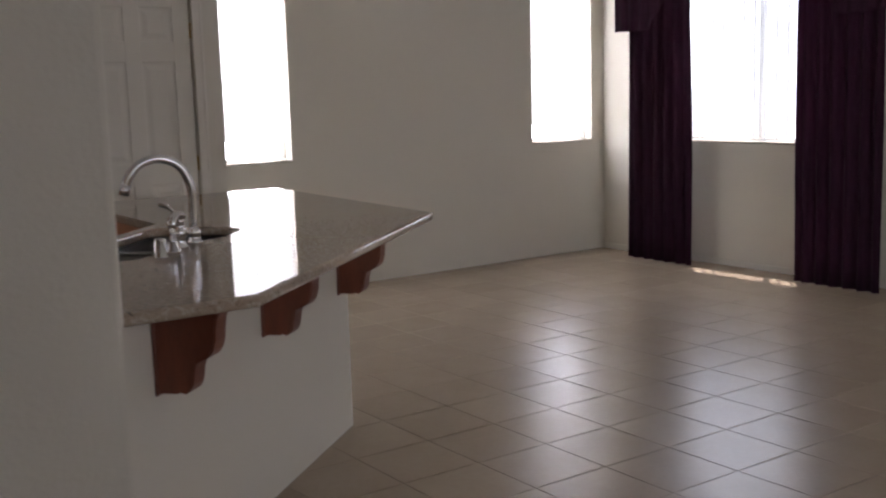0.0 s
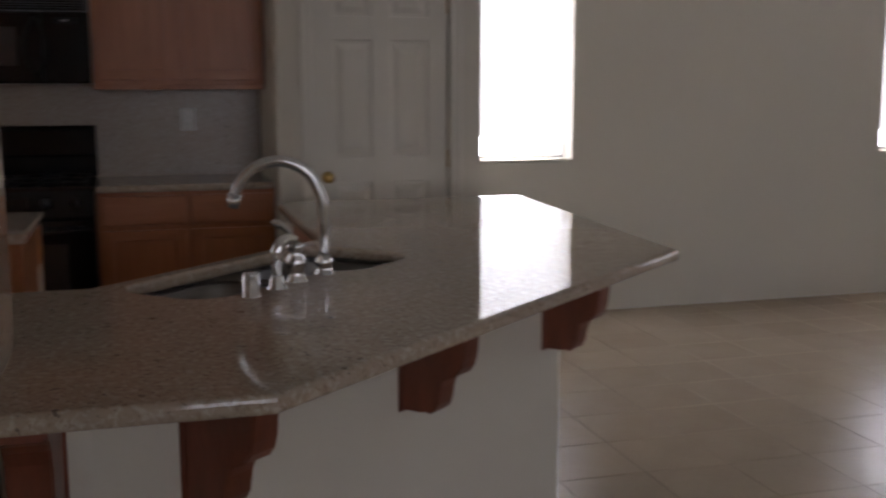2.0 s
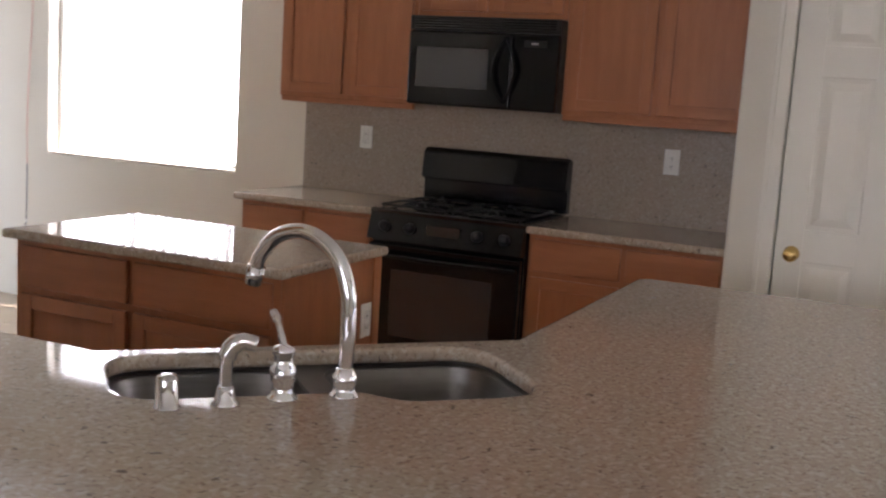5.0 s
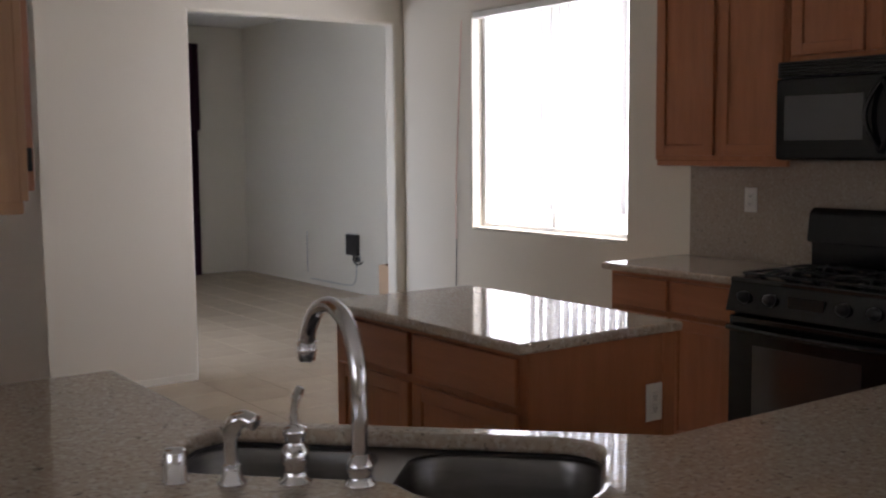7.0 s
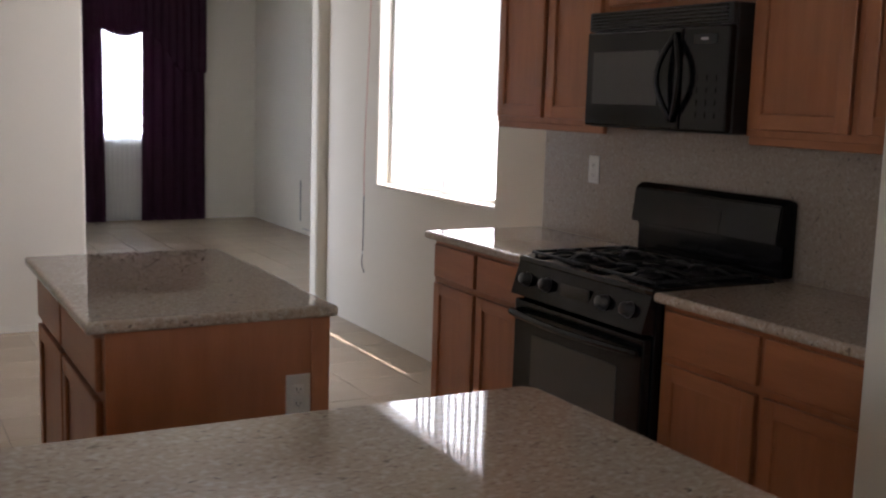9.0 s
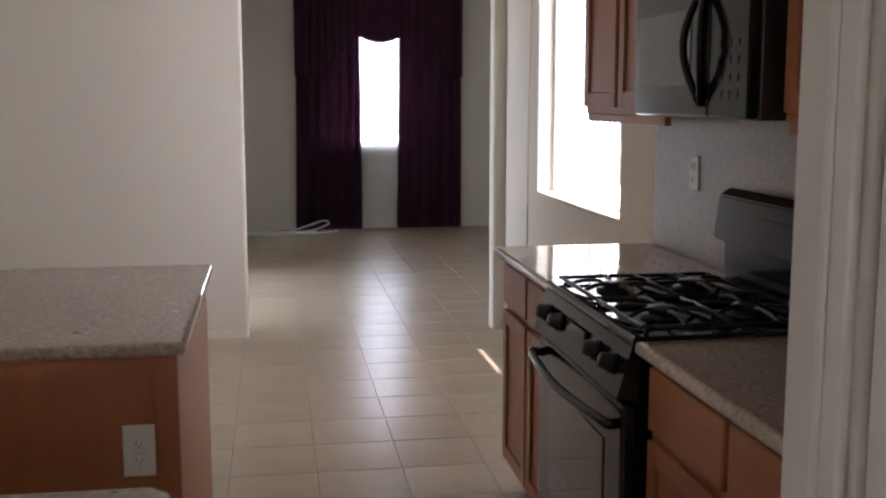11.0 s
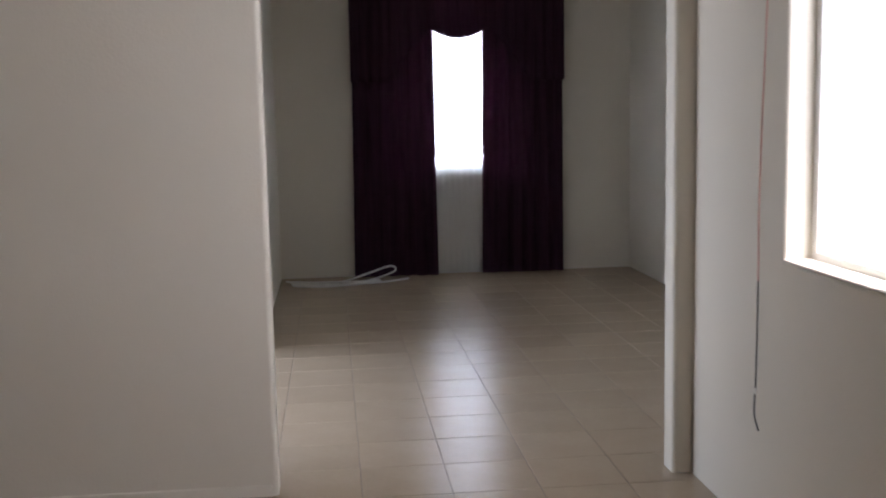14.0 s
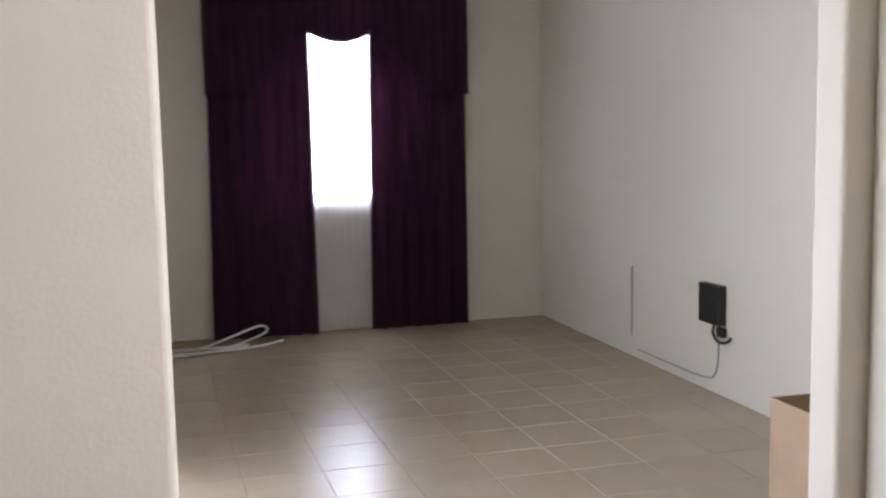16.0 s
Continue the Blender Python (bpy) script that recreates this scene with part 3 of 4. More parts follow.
lever = thing("faucet_lever", "chrome single lever valve beside the faucet", "faucet lever", at=(-0.078, 0.082, TOP))
part("body", lathe(((0.028, 0), (0.028, 0.005), (0.021, 0.010), (0.019, 0.030), (0.023, 0.036), (0.024, 0.058), (0.018, 0.066), (0.017, 0.080), (0.021, 0.086), (0.019, 0.096), (0.006, 0.102))), CHROME, lever, smooth=True)
part("handle", tube(spline([(0, 0, 0.095), (0.006, 0.012, 0.118), (0.020, 0.030, 0.138), (0.036, 0.048, 0.146)], 6), [0.007] * 6 + [0.006] * 6 + [0.009] * 7, 10), CHROME, lever, smooth=True)
spray = thing("side_sprayer", "chrome side sprayer with hooked head", "sprayer", at=(-0.168, 0.140, TOP))
part("holder", lathe(((0.025, 0), (0.025, 0.005), (0.018, 0.012), (0.016, 0.030), (0.013, 0.036))), CHROME, spray, smooth=True)
part("head", tube(spline([(0, 0, 0.03), (0, 0, 0.075), (0.003, -0.006, 0.102), (0.012, -0.024, 0.117), (0.024, -0.046, 0.112)], 6), [0.012] * 8 + [0.016] * 9 + [0.014] * 8, 14), CHROME, spray, smooth=True)
soap = thing("air_gap_cap", "short chrome air gap cap on the granite", "air gap", at=(-0.240, 0.208, TOP))
part("cap", lathe(((0.023, 0), (0.023, 0.004), (0.0195, 0.006), (0.0195, 0.052), (0.017, 0.058), (0.006, 0.060))), CHROME, soap, smooth=True)

# half wall under the bar, its corbels and the cabinets on the kitchen side
B0, B1, B2, B3 = (-0.755, 0.694), (-0.755, 0.545), (0.40, -0.815), (1.60, -0.83)
half_wall = prism((B0, B1, B2, B3, (1.60, -0.71), (0.464, -0.71), (-0.645, 0.587), (-0.645, 0.694)), -0.02, TOP - SLAB)
structure("wall_bar", half_wall, PAINT, "cream painted half wall under the granite bar")
structure("wall_bar_end", box(1.60, 1.70, -0.83, -0.14, -0.02, TOP - SLAB), PAINT, "cream painted end of the bar half wall")
bar_cab = thing("bar_cabinet", "stained maple base cabinets on the kitchen side of the bar", "cabinet")
part("slanted_front", prism((uv(-0.46, 0.345), uv(0.46, 0.345), uv(0.46, 0.362), uv(-0.46, 0.362)), 0.10, TOP - SLAB - 0.001), WOOD, bar_cab)
part("side_front", box(0.66, 1.595, -0.165, -0.145, 0.10, TOP - SLAB - 0.001), WOOD_H, bar_cab)
part("leg_front", box(-0.065, -0.045, 0.62, 1.18, 0.10, TOP - SLAB - 0.001), WOOD, bar_cab)
part("end_panel", box(-0.615, -0.045, 1.181, 1.197, 0.0, TOP - SLAB - 0.001), WOOD, bar_cab)
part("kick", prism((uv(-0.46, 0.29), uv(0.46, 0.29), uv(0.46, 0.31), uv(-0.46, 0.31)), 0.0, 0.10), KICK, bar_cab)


def corbel(at, turn, label):
    """A scrolled bracket, reaching out along -y from its back, under the slab."""
    c = thing("corbel", label, "corbel", "corbels under the bar", at=at, turn=turn)
    d, h = 0.255, 0.285
    steps = ((1.0, 0.0), (1.0, 0.055), (0.90, 0.10), (0.82, 0.16), (0.765, 0.25), (0.745, 0.36), (0.735, 0.47), (0.705, 0.56), (0.65, 0.625), (0.57, 0.655),
             (0.505, 0.685), (0.475, 0.75), (0.462, 0.83), (0.445, 0.91), (0.405, 0.97), (0.35, 1.0), (0.29, 0.985), (0.25, 1.0))
    prof = [(0, 0)] + [(-d * p, -h * q) for p, q in steps] + [(0, -h)]
    bm = bmesh.new()
    vs = [bm.verts.new((-0.036, y, z)) for y, z in prof]
    bm.faces.new(vs)
    g = bmesh.ops.extrude_face_region(bm, geom=bm.faces[:])
    for v in g["geom"]:
        if isinstance(v, bmesh.types.BMVert):
            v.co.x = 0.036
    bmesh.ops.recalc_face_normals(bm, faces=bm.faces)
    es = [e for e in bm.edges if abs(e.verts[0].co.x - e.verts[1].co.x) < 1e-5]
    bmesh.ops.bevel(bm, geom=es, offset=0.004, segments=2, affect="EDGES")
    part("bracket", bm, CORB, c)
    part("back_plate", box(-0.044, 0.044, -0.010, -0.001, -0.292, 0, 0.003, 1), CORB, c)


dirn = (Vector(B2) - Vector(B1)).normalized()
slant = math.degrees(math.atan2(dirn.y, dirn.x))
for along in (0.243, 0.956, 1.703):
    p = Vector(B1) + dirn * along
    corbel((p.x, p.y, TOP - SLAB - 0.001), slant, "dark red stained wooden corbel on the half wall")
corbel((-0.755, 0.628, TOP - SLAB - 0.001), -90, "dark red stained wooden corbel beside the thick wall")

# granite upstand on the pier, and the wall cabinet round its corner
structure("trim_splash", box(-1.03, -0.60, 0.676, 0.699, TOP + 0.001, 1.325, 0.003, 1), GRAN, "speckled granite upstand on the wall end")

# ---- cabinets ----


def shaker(name, parent, x, y0, y1, z0, z1, face=-1, knob=False, label=""):
    """A framed front with a sunk panel; its face looks along -x (face=-1) or +x."""
    t, fr = 0.019, 0.052
    s = face

    def sp(d0, d1):
        return sorted((x + s * d0, x + s * d1))
    small = (z1 - z0) < 0.2
    if small:
        return part(name, box(*sp(0, t), y0, y1, z0, z1, 0.005, 2), WOOD_H, parent, label)
    door = part(name, box(*sp(0, 0.009), y0 + 0.004, y1 - 0.004, z0 + 0.004, z1 - 0.004), WOOD, parent, label)
    for a, b in ((y0, y0 + fr), (y1 - fr, y1)):
        part("stile", box(*sp(0, t), a, b, z0, z1, 0.004, 2), WOOD, door)
    for a, b in ((z0, z0 + fr), (z1 - fr, z1)):
        part("rail", box(*sp(0, t - 0.0005), y0 + fr - 0.002, y1 - fr + 0.002, a, b, 0.004, 2), WOOD_H, door)
    return door


def base_unit(y0, y1, x0=2.755, x1=3.335, label="stained maple base cabinet with drawers over doors"):
    c = thing("base_cabinet", label, "cabinet", "base cabinets on the range wall")
    part("carcass", box(x0, x1, y0 + 0.001, y1 - 0.001, 0.10, TOP - SLAB - 0.001), WOOD, c)
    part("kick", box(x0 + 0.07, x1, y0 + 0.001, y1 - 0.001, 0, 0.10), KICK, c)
    m = (y0 + y1) / 2
    for a, b in ((y0 + 0.02, m - 0.012), (m + 0.012, y1 - 0.02)):
        shaker("drawer_front", c, x0, a, b, 0.715, 0.860)
        shaker("door", c, x0, a, b, 0.125, 0.690)
    return c


base_unit(-0.217, 0.650)
base_unit(1.430, 2.185)


def wall_unit(y0, y1, z0, z1, x0=3.047, x1=3.335, label="stained maple wall cabinet with two doors", rail=True):
    c = thing("wall_cabinet", label, "cabinet", "wall cabinets on the range wall")
    part("carcass", box(x0, x1, y0 + 0.001, y1 - 0.001, z0, z1), WOOD, c)
    m = (y0 + y1) / 2
    for a, b in ((y0 + 0.022, m - 0.016), (m + 0.016, y1 - 0.022)):
        shaker("door", c, x0, a, b, z0 + 0.022, z1 - 0.02)
    if rail:
        part("light_rail", box(x0 + 0.006, x0 + 0.028, y0 + 0.004, y1 - 0.004, z0 - 0.028, z0, 0.003, 1), WOOD_H, c)
        part("side_rail", box(x0 + 0.029, x1, y1 - 0.024, y1 - 0.004, z0 - 0.028, z0, 0.003, 1), WOOD, c)
    return c


wall_unit(1.408, 2.182, 1.405, 2.32)
wall_unit(-0.216, 0.648, 1.405, 2.32)
wall_unit(0.650, 1.406, 1.832, 2.32, label="short stained maple wall cabinet above the microwave", rail=False)

oak_cab = thing("wall_cabinet", "oak wall cabinet side on the thick wall by the bar", "cabinet")
part("carcass", box(-0.619, -0.312, 0.855, 1.62, 1.372, 2.32), OAK, oak_cab)
part("face_frame", box(-0.312, -0.293, 0.855, 1.62, 1.372, 2.32, 0.002, 1), OAK, oak_cab)
for a, b in ((0.875, 1.23), (1.245, 1.60)):
    shaker("door", oak_cab, -0.293, a, b, 1.392, 2.30, 1)
for z in (1.46, 2.22):
    part("hinge", cyl((-0.285, 0.868, z - 0.025), (-0.285, 0.868, z + 0.025), 0.006, n=8), BLACKC, oak_cab)
part("light_rail", box(-0.619, -0.302, 0.862, 0.882, 1.344, 1.372, 0.003, 1), OAK, oak_cab)

for y0, y1 in ((-0.2165, 0.652), (1.428, 2.211)):
    c = thing("countertop", "speckled beige polished granite counter beside the range", "countertop", "range wall counters")
    part("slab", prism(((2.71, y0), (3.316, y0), (3.316, y1), (2.71, y1)), TOP - SLAB, TOP, 0.011), GRAN, c)
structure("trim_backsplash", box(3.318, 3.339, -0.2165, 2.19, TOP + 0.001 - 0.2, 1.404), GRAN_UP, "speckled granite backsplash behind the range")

# ---- island ----
isl = thing("kitchen_island", "stained maple island cabinet with drawers and doors", "island")
part("carcass", box(1.07, 1.672, 0.840, 1.920, 0.10, TOP - SLAB - 0.001), WOOD, isl)
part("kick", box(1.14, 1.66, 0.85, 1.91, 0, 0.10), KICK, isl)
part("end_panel", box(1.069, 1.674, 0.826, 0.840, 0.0, TOP - SLAB - 0.001, 0.002, 1), WOOD, isl)
part("end_panel", box(1.069, 1.674, 1.920, 1.934, 0.0, TOP - SLAB - 0.001, 0.002, 1), WOOD, isl)
part("back_panel", box(1.673, 1.681, 0.842, 1.918, 0.0, TOP - SLAB - 0.001), WOOD, isl)
part("corner_post", box(1.630, 1.684, 0.818, 0.826, 0.0, TOP - SLAB - 0.001, 0.002, 1), WOOD, isl)
for a, b in ((0.865, 1.405), (1.432, 1.900)):
    shaker("drawer_front", isl, 1.07, a, b, 0.715, 0.860)
    shaker("door", isl, 1.07, a, b, 0.125, 0.690)
it = thing("island_countertop", "speckled beige polished granite island top", "countertop")
part("slab", prism(((1.02, 0.806), (1.703, 0.806), (1.703, 1.952), (1.02, 1.952)), TOP - SLAB, TOP, 0.011), GRAN, it)

# ---- range ----
rng = thing("gas_range", "black freestanding gas range with cast grates", "range")
RX, RY0, RY1 = 2.725, 0.657, 1.423
part("body", box(RX, 3.31, RY0, RY1, 0.02, 0.895, 0.004, 1), BLACK, rng)
ct = part("cooktop", prism(((RX - 0.02, RY0 - 0.003), (3.23, RY0 - 0.003), (3.23, RY1 + 0.003), (RX - 0.02, RY1 + 0.003)), 0.896, 0.922, 0.008), COOK, rng)
cp = bmesh.new()
vs = [cp.verts.new(p) for p in ((RX - 0.02, RY0, 0.900), (RX - 0.055, RY0, 0.780), (RX, RY0, 0.770), (RX, RY0, 0.900))]
cp.faces.new(vs)
g = bmesh.ops.extrude_face_region(cp, geom=cp.faces[:])
for v in g["geom"]:
    if isinstance(v, bmesh.types.BMVert):
        v.co.y = RY1
panel = part("control_panel", cp, BLACK, rng)
for y in (RY0 + 0.085, RY0 + 0.215, RY1 - 0.215, RY1 - 0.085):
    k = part("knob", lathe(((0.026, 0), (0.026, 0.008), (0.021, 0.012), (0.019, 0.030), (0.015, 0.034))), BLACKP, panel, smooth=True)
    k.matrix_local = pose(RX - 0.038, y, 0.842, 0, -74, 0)
part("display", box(RX - 0.043, RX - 0.036, RY0 + 0.30, RY1 - 0.30, 0.815, 0.868, 0.001, 1), LCD, panel)
dr = part("oven_door", box(RX - 0.040, RX - 0.001, RY0 + 0.004, RY1 - 0.004, 0.225, 0.762, 0.010, 3), BLACK, rng)
part("door_glass", box(RX - 0.043, RX - 0.039, RY0 + 0.13, RY1 - 0.13, 0.33, 0.645, 0.001, 1), DGLASS, dr, "dark oven window")
part("handle", tube(spline([(RX - 0.04, RY0 + 0.03, 0.712), (RX - 0.075, RY0 + 0.05, 0.715), (RX - 0.098, (RY0 + RY1) / 2, 0.712), (RX - 0.075, RY1 - 0.05, 0.715), (RX - 0.04, RY1 - 0.03, 0.712)], 6), 0.013, 10), BLACK, dr, smooth=True)
part("drawer", box(RX - 0.034, RX - 0.001, RY0 + 0.004, RY1 - 0.004, 0.045, 0.215, 0.008, 2), BLACK, rng)
bg = bmesh.new()
prof = ((3.262, 0.922), (3.315, 0.922), (3.315, 1.180), (3.270, 1.192), (3.238, 1.170), (3.222, 1.040), (3.262, 1.030))
vs = [bg.verts.new((x, RY0 - 0.003, z)) for x, z in prof]
bg.faces.new(vs)
g = bmesh.ops.extrude_face_region(bg, geom=bg.faces[:])
for v in g["geom"]:
    if isinstance(v, bmesh.types.BMVert):
        v.co.y = RY1 + 0.003
bmesh.ops.recalc_face_normals(bg, faces=bg.faces)
bmesh.ops.bevel(bg, geom=bg.edges[:], offset=0.005, segments=2, affect="EDGES")
guard = part("backguard", bg, BLACK, rng)
pl = part("display", box(-0.002, 0.002, -0.11, 0.11, -0.045, 0.045, 0.001, 1), BLACK, guard)
pl.matrix_local = pose(3.2275, 1.04, 1.085, 0, 5.3, 0)


def grate(cy0, cy1, cx0, cx1, z):
    """A cast frame on four feet with arched fingers reaching in over two burners."""
    bm = bmesh.new()
    ry, top = 0.03, z + 0.006
    rim = [(cx0 + ry, cy0, top), (cx1 - ry, cy0, top), (cx1 - 0.006, cy0 + 0.006, top), (cx1, cy0 + ry, top), (cx1, cy1 - ry, top), (cx1 - 0.006, cy1 - 0.006, top), (cx1 - ry, cy1, top),
           (cx0 + ry, cy1, top), (cx0 + 0.006, cy1 - 0.006, top), (cx0, cy1 - ry, top), (cx0, cy0 + ry, top), (cx0 + 0.006, cy0 + 0.006, top), (cx0 + ry, cy0, top)]
    tube(spline(rim, 4), 0.0058, 8, bm)
    mx, my = (cx0 + cx1) / 2, (cy0 + cy1) / 2
    tube([(mx, cy0, top), (mx, my, top + 0.004), (mx, cy1, top)], 0.0055, 8, bm)
    for bx, e0, e1 in ((RX + 0.125, cx0, mx), (3.075, mx, cx1)):
        for k in range(6):
            t = math.pi * (k + 0.5) / 3
            c, q = math.cos(t), math.sin(t)
            reach = min(((e1 - bx) if c > 0 else (bx - e0)) / max(abs(c), 1e-3), (cy1 - cy0) / 2 / max(abs(q), 1e-3))
            pts = [(bx + c * reach * f, my + q * reach * f, top + h) for f, h in ((1.0, 0.0), (0.8, 0.008), (0.55, 0.013), (0.33, 0.012), (0.26, 0.006))]
            tube(spline(pts, 3), [0.0062 - 0.00015 * i for i in range(13)], 8, bm)
    for x in (cx0 + 0.012, cx1 - 0.012):
        for y in (cy0 + 0.004, cy1 - 0.004):
            cyl((x, y, z - 0.0065), (x, y, top), 0.007, 0.006, 10, bm=bm)
    return bm


for y0, y1 in ((RY0 + 0.035, 1.025), (1.055, RY1 - 0.035)):
    part("grate", grate(y0, y1, RX + 0.015, 3.19, 0.930), BLACKM, rng, "black cast iron grate", True)
    for x in (RX + 0.125, 3.075):
        b = part("burner", lathe(((0.055, 0), (0.052, 0.008), (0.034, 0.010), (0.034, 0.018), (0.040, 0.020), (0.038, 0.027), (0.01, 0.029)), (x, (y0 + y1) / 2, 0.9215)), BLACKM, rng, smooth=True)

# ---- microwave ----
mw = thing("microwave", "black over-the-range microwave with oval handle", "microwave")
MX, MY0, MY1, MZ0, MZ1 = 2.985, 0.652, 1.404, 1.408, 1.826
part("body", box(MX, 3.334, MY0, MY1, MZ0, MZ1, 0.004, 1), BLACKP, mw)
md = part("door", box(MX - 0.030, MX - 0.001, MY0 + 0.222, MY1, MZ0 + 0.004, MZ1 - 0.072, 0.008, 2), BLACK, mw)
part("window", box(MX - 0.033, MX - 0.029, MY0 + 0.335, MY1 - 0.045, MZ0 + 0.085, MZ1 - 0.145, 0.001, 1), DGLASS, md, "dark meshed window")
part("control_panel", box(MX - 0.030, MX - 0.001, MY0, MY0 + 0.218, MZ0 + 0.004, MZ1 - 0.072, 0.006, 2), BLACK, mw)
part("display", box(MX - 0.0325, MX - 0.0295, MY0 + 0.055, MY0 + 0.165, MZ1 - 0.130, MZ1 - 0.098, 0.0005, 1), LCD, mw)
part("readout", box(MX - 0.0332, MX - 0.0322, MY0 + 0.095, MY0 + 0.128, MZ1 - 0.117, MZ1 - 0.109), GREY, mw, "pale digits bar")
for r_ in range(4):
    for c_ in range(3):
        part("button", box(MX - 0.0318, MX - 0.0298, MY0 + 0.05 + c_ * 0.044, MY0 + 0.08 + c_ * 0.044, MZ0 + 0.05 + r_ * 0.04, MZ0 + 0.068 + r_ * 0.04), BLACK, mw)
hy = MY0 + 0.252
for s in (-1, 1):
    pts = [(MX - 0.034 - 0.028 * math.sin(math.pi * k / 12), hy + s * 0.056 * math.sin(math.pi * k / 12), MZ0 + 0.035 + 0.29 * k / 12) for k in range(13)]
    part("handle", tube(pts, 0.0105, 10), BLACK, mw, smooth=True)
vent = part("vent_panel", box(MX - 0.024, MX - 0.001, MY0, MY1, MZ1 - 0.068, MZ1, 0.004, 1), BLACKP, mw)
for k in range(5):
    part("louvre", box(MX - 0.029, MX - 0.0235, MY0 + 0.02, MY1 - 0.02, MZ1 - 0.061 + k * 0.012, MZ1 - 0.055 + k * 0.012, 0.001, 1), BLACK, vent)

# ---- outlets, cords and small things ----


def outlet(at, turn, w=0.072, h=0.118, label="white wall outlet plate", duplex=True):
    o = thing("wall_outlet", label, "outlet", "white outlet plates", at=at, turn=turn)
    part("plate", box(-w / 2, w / 2, -0.006, -0.0005, -h / 2, h / 2, 0.0025, 2), PLAST, o)
    for z in ((-0.02, 0.02) if duplex else (0.0,)):
        s = part("socket", box(-0.016, 0.016, -0.0085, -0.0055, z - 0.0145, z + 0.0145, 0.004, 2), PLAST, o)
        for x, hh in ((-0.006, 0.0045), (0.006, 0.0035)):
            part("slot", box(x - 0.001, x + 0.001, -0.0092, -0.0080, z - 0.001 - hh, z - 0.001 + hh), SLOT, s)
        part("slot", cyl((0, -0.0092, z - 0.0095), (0, -0.0080, z - 0.0095), 0.0022, n=8), SLOT, s)
    part("screw", cyl((0, -0.0075, 0), (0, -0.0055, 0), 0.003, n=8), PLAST, o)


outlet((3.318, 1.807, 1.210), -90, label="white outlet plate on the granite backsplash")
outlet((3.318, 0.176, 1.215), -90, label="white outlet plate on the granite backsplash")
outlet((1.592, 0.826, 0.660), 0, 0.072, 0.122, label="white outlet plate on the island end panel")

dev = thing("wall_box", "black box on the living room wall with a cable", "wall box")
part("case", box(4.585, 4.636, 7.65, 7.86, 0.385, 0.60, 0.008, 2), BLACKP, dev)
part("plug", box(4.60, 4.634, 7.64, 7.70, 0.325, 0.375, 0.005, 1), BLACKC, dev)
part("lead", tube(spline([(4.61, 7.73, 0.39), (4.59, 7.71, 0.34), (4.60, 7.67, 0.30), (4.61, 7.60, 0.31), (4.62, 7.58, 0.335)], 6), 0.008, 8), BLACKC, dev)
wire = thing("wall_cable", "thin cable run down and along the wall", "cable")
part("cable", tube(spline([(4.630, 7.73, 0.386), (4.630, 7.72, 0.24), (4.630, 7.75, 0.11), (4.628, 7.87, 0.066), (4.620, 8.3, 0.062), (4.620, 8.66, 0.062)], 8), 0.005, 8), GREY, wire)
strip = thing("wall_cable", "dark upright cable on the living room wall", "cable")
part("cable", tube([(4.632, 8.76, 0.13), (4.632, 8.76, 0.35), (4.632, 8.76, 0.57)], 0.006, 8), GREY, strip)

loopc = thing("coiled_cord", "loosely coiled white cord on the floor by the curtain", "cord")
part("cord", tube(spline([(1.55, 10.10, 0.006), (1.75, 9.80, 0.006), (2.05, 9.78, 0.008), (2.30, 9.92, 0.03), (2.48, 9.98, 0.085), (2.44, 10.0, 0.125), (2.24, 9.96, 0.07), (2.0, 9.92, 0.01),
                          (1.70, 9.95, 0.006), (1.62, 9.82, 0.012), (1.85, 9.72, 0.012), (2.2, 9.80, 0.012), (2.42, 9.90, 0.008), (2.60, 10.04, 0.006)], 8), 0.008, 8), WHITEC, loopc)
part("cord_loop", tube(spline([(1.60, 9.98, 0.018), (1.80, 9.88, 0.022), (2.10, 9.86, 0.022), (2.35, 9.92, 0.018), (2.12, 9.76, 0.02), (1.78, 9.74, 0.022), (1.60, 9.90, 0.02)], 8), 0.008, 8), WHITEC, loopc)

cord = thing("blind_cord", "red and dark pull cord hanging beside the window", "cord")
part("upper_cord", tube(spline([(3.325, 4.16, 2.30), (3.328, 4.20, 1.75), (3.328, 4.235, 1.20), (3.328, 4.235, 0.86)], 6), 0.0026, 8), REDC, cord, "faded red cord")
part("lower_cord", tube(spline([(3.328, 4.235, 0.86), (3.328, 4.238, 0.62), (3.328, 4.243, 0.50), (3.326, 4.245, 0.42), (3.322, 4.20, 0.375)], 6), 0.0028, 8), BLACKC, cord)
part("tassel", lathe(((0.003, 0), (0.006, 0.004), (0.005, 0.016), (0.002, 0.02)), (3.328, 4.241, 0.485), 10), PLAST, cord)

carton = thing("cardboard_box", "open tan cardboard carton inside the living room", "box")
CX, CY, CZ = 3.76, 5.65, 0.51
for nm, b in (("side", (CX, CX + 0.42, CY, CY + 0.007, 0.001, CZ)), ("side", (CX, CX + 0.42, CY + 0.253, CY + 0.26, 0.001, CZ)), ("side", (CX, CX + 0.007, CY + 0.008, CY + 0.252, 0.001, CZ)),
              ("side", (CX + 0.413, CX + 0.42, CY + 0.008, CY + 0.252, 0.001, CZ)), ("bottom", (CX + 0.008, CX + 0.412, CY + 0.008, CY + 0.252, 0.001, 0.008))):
    part(nm, box(*b), CARD, carton)

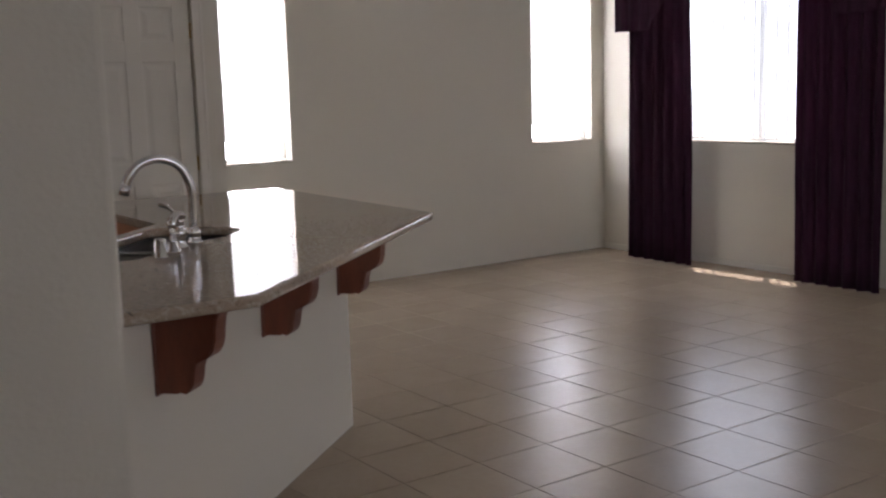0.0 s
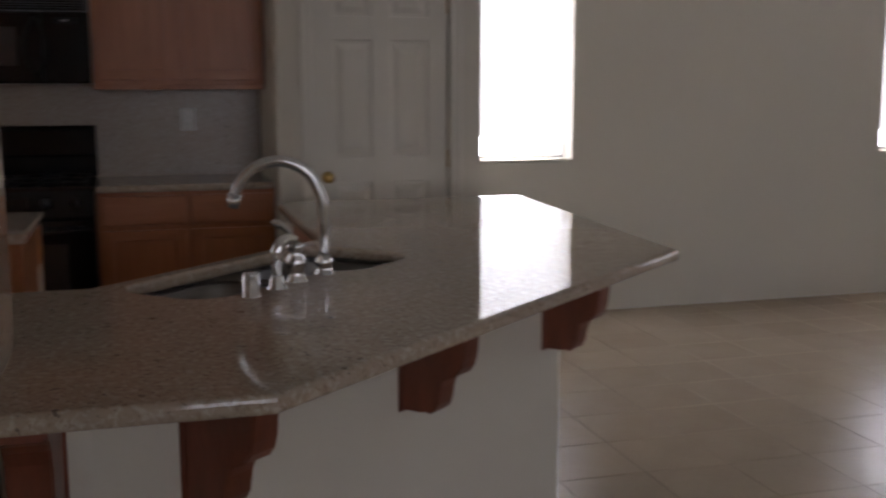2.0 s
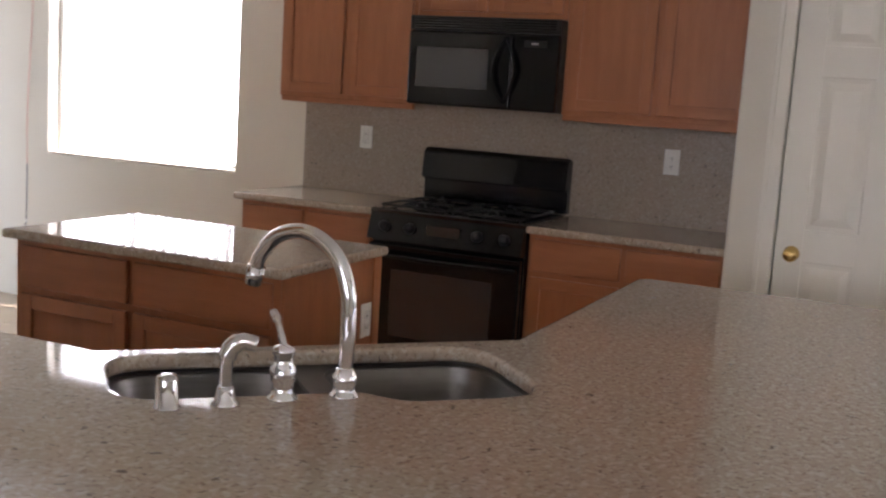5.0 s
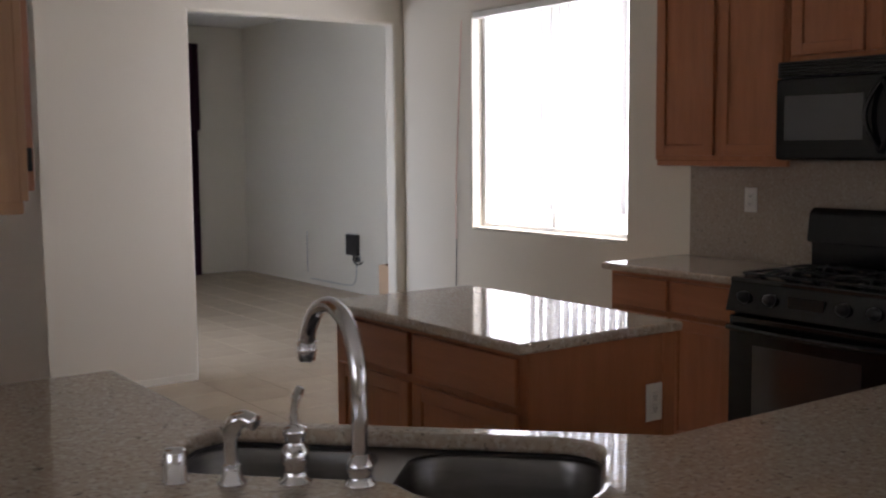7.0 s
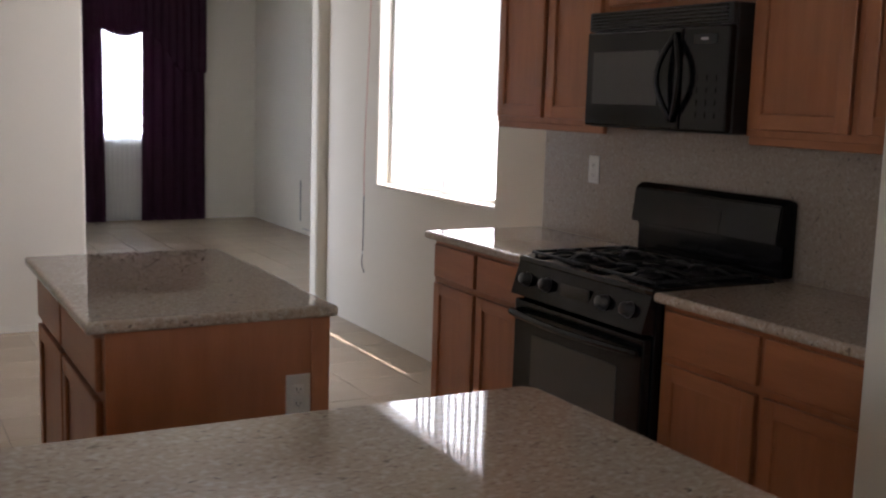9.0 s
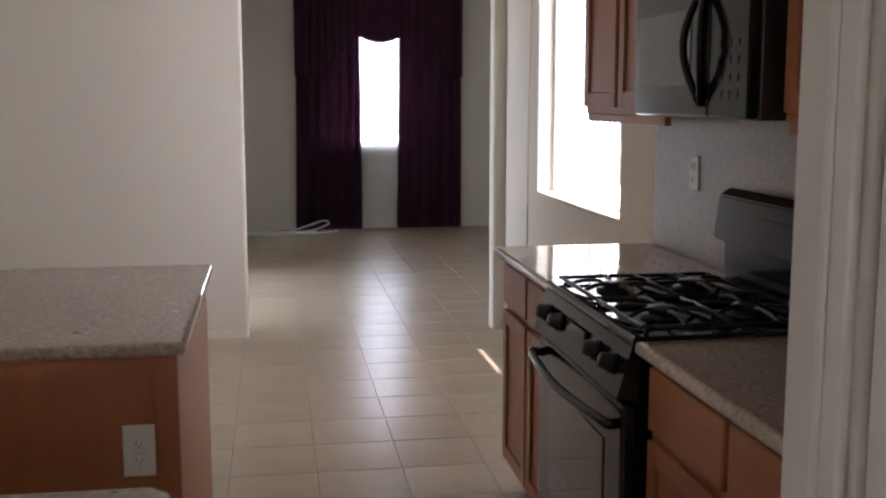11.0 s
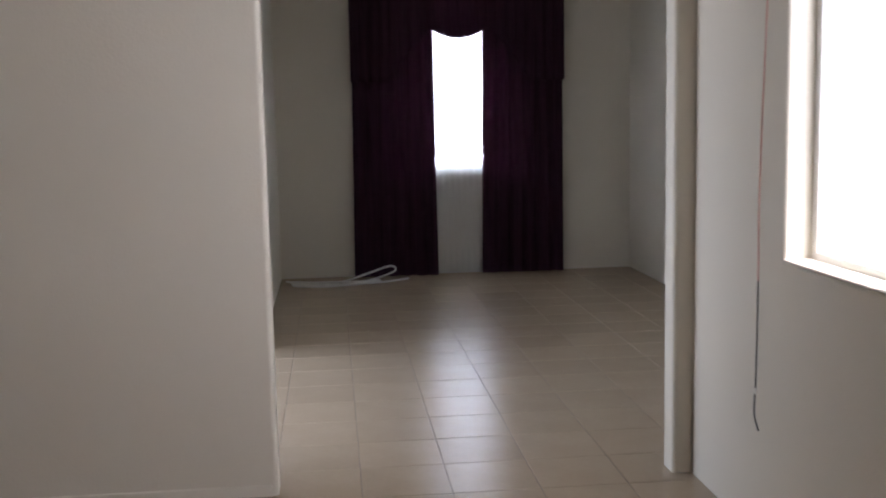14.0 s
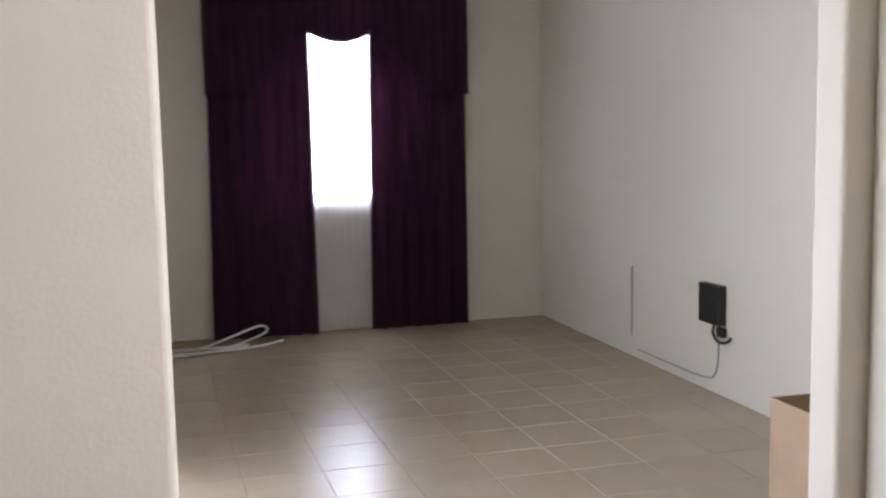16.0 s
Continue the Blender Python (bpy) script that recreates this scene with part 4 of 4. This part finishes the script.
# ---- outside ----
structure("ground", prism(((-400, -400), (400, -400), (400, 400), (-400, 400)), -0.30, -0.15), EARTH, "pale gravel yard around the house")
fence = thing("garden_wall", "tan stucco garden wall outside the dining window", "wall")
part("panel", box(-8, 12, -9.15, -9.0, -0.15, 1.75), STUCCO, fence)
part("cap", box(-8, 12, -9.2, -8.95, 1.75, 1.83, 0.01, 1), STUCCO, fence)
house = thing("neighbour_house", "tan stucco house with a clay roof beyond the garden wall", "house")
part("wall", box(-3, 9, -20, -12.5, -0.15, 5.2), STUCCO, house)
rf = bmesh.new()
vs = [rf.verts.new(p) for p in ((-3.5, -12.0, 5.2), (9.5, -12.0, 5.2), (9.5, -20.5, 5.2), (-3.5, -20.5, 5.2), (0, -16.2, 7.2), (6, -16.2, 7.2))]
for f in ((0, 1, 5, 4), (1, 2, 5), (2, 3, 4, 5), (3, 0, 4), (3, 2, 1, 0)):
    rf.faces.new([vs[i] for i in f])
part("roof", rf, ROOFM, house)

# ---- floor and its tiles ----
floor = structure("floor", prism(((-5.65, -5.27), (3.5, -5.27), (3.5, 4.88), (4.79, 4.88), (4.79, 10.46), (1.38, 10.46), (1.38, 5.0), (-5.65, 5.0)), -0.15, -0.0022), GROUT, "beige square ceramic tile floor")
PITCH, GX, GY = 0.338, 2.050, 4.800


def tile_verts(cx, cy):
    a, b = PITCH / 2 - 0.0020, PITCH / 2 - 0.0040
    return [(cx + sx * q, cy + sy * q, z) for q, z in ((a, -0.006), (a, -0.0016), (b, 0.0)) for sx, sy in ((-1, -1), (1, -1), (1, 1), (-1, 1))]


tile_faces = [(8, 9, 10, 11)] + [(k + r, (k + 1) % 4 + r, (k + 1) % 4 + r + 4, k + r + 4) for r in (0, 4) for k in range(4)]
me = bpy.data.meshes.new("tile")
me.from_pydata(tile_verts(0, 0), [], tile_faces)
me.materials.append(TILE)
far_v, far_f, singles = [], [], []
for i in range(-24, 10):
    for j in range(-31, 19):
        cx, cy = GX + (i + 0.5) * PITCH, GY + (j + 0.5) * PITCH
        inside = (-5.6 < cx < 3.5 and -5.2 < cy < 5.0) or (1.4 < cx < 4.75 and 4.9 < cy < 10.4)
        if not inside:
            continue
        if (1.7 < cx < 3.1 and 1.9 < cy < 10.2) or (-1.6 < cx < 2.0 and -4.0 < cy < -1.2):
            singles.append((cx, cy))
        else:
            base = len(far_v)
            far_v += tile_verts(cx, cy)
            far_f += [tuple(q + base for q in f) for f in tile_faces]
for cx, cy in singles:
    t = new("tile", me)
    t.parent = floor
    t.location = (cx, cy, random.uniform(-0.0004, 0.0))
me2 = bpy.data.meshes.new("far_tiles")
me2.from_pydata(far_v, [], far_f)
me2.materials.append(TILE)
rest = new("far_tiles", me2)
rest.parent = floor
tagged(rest, kind="stuff")
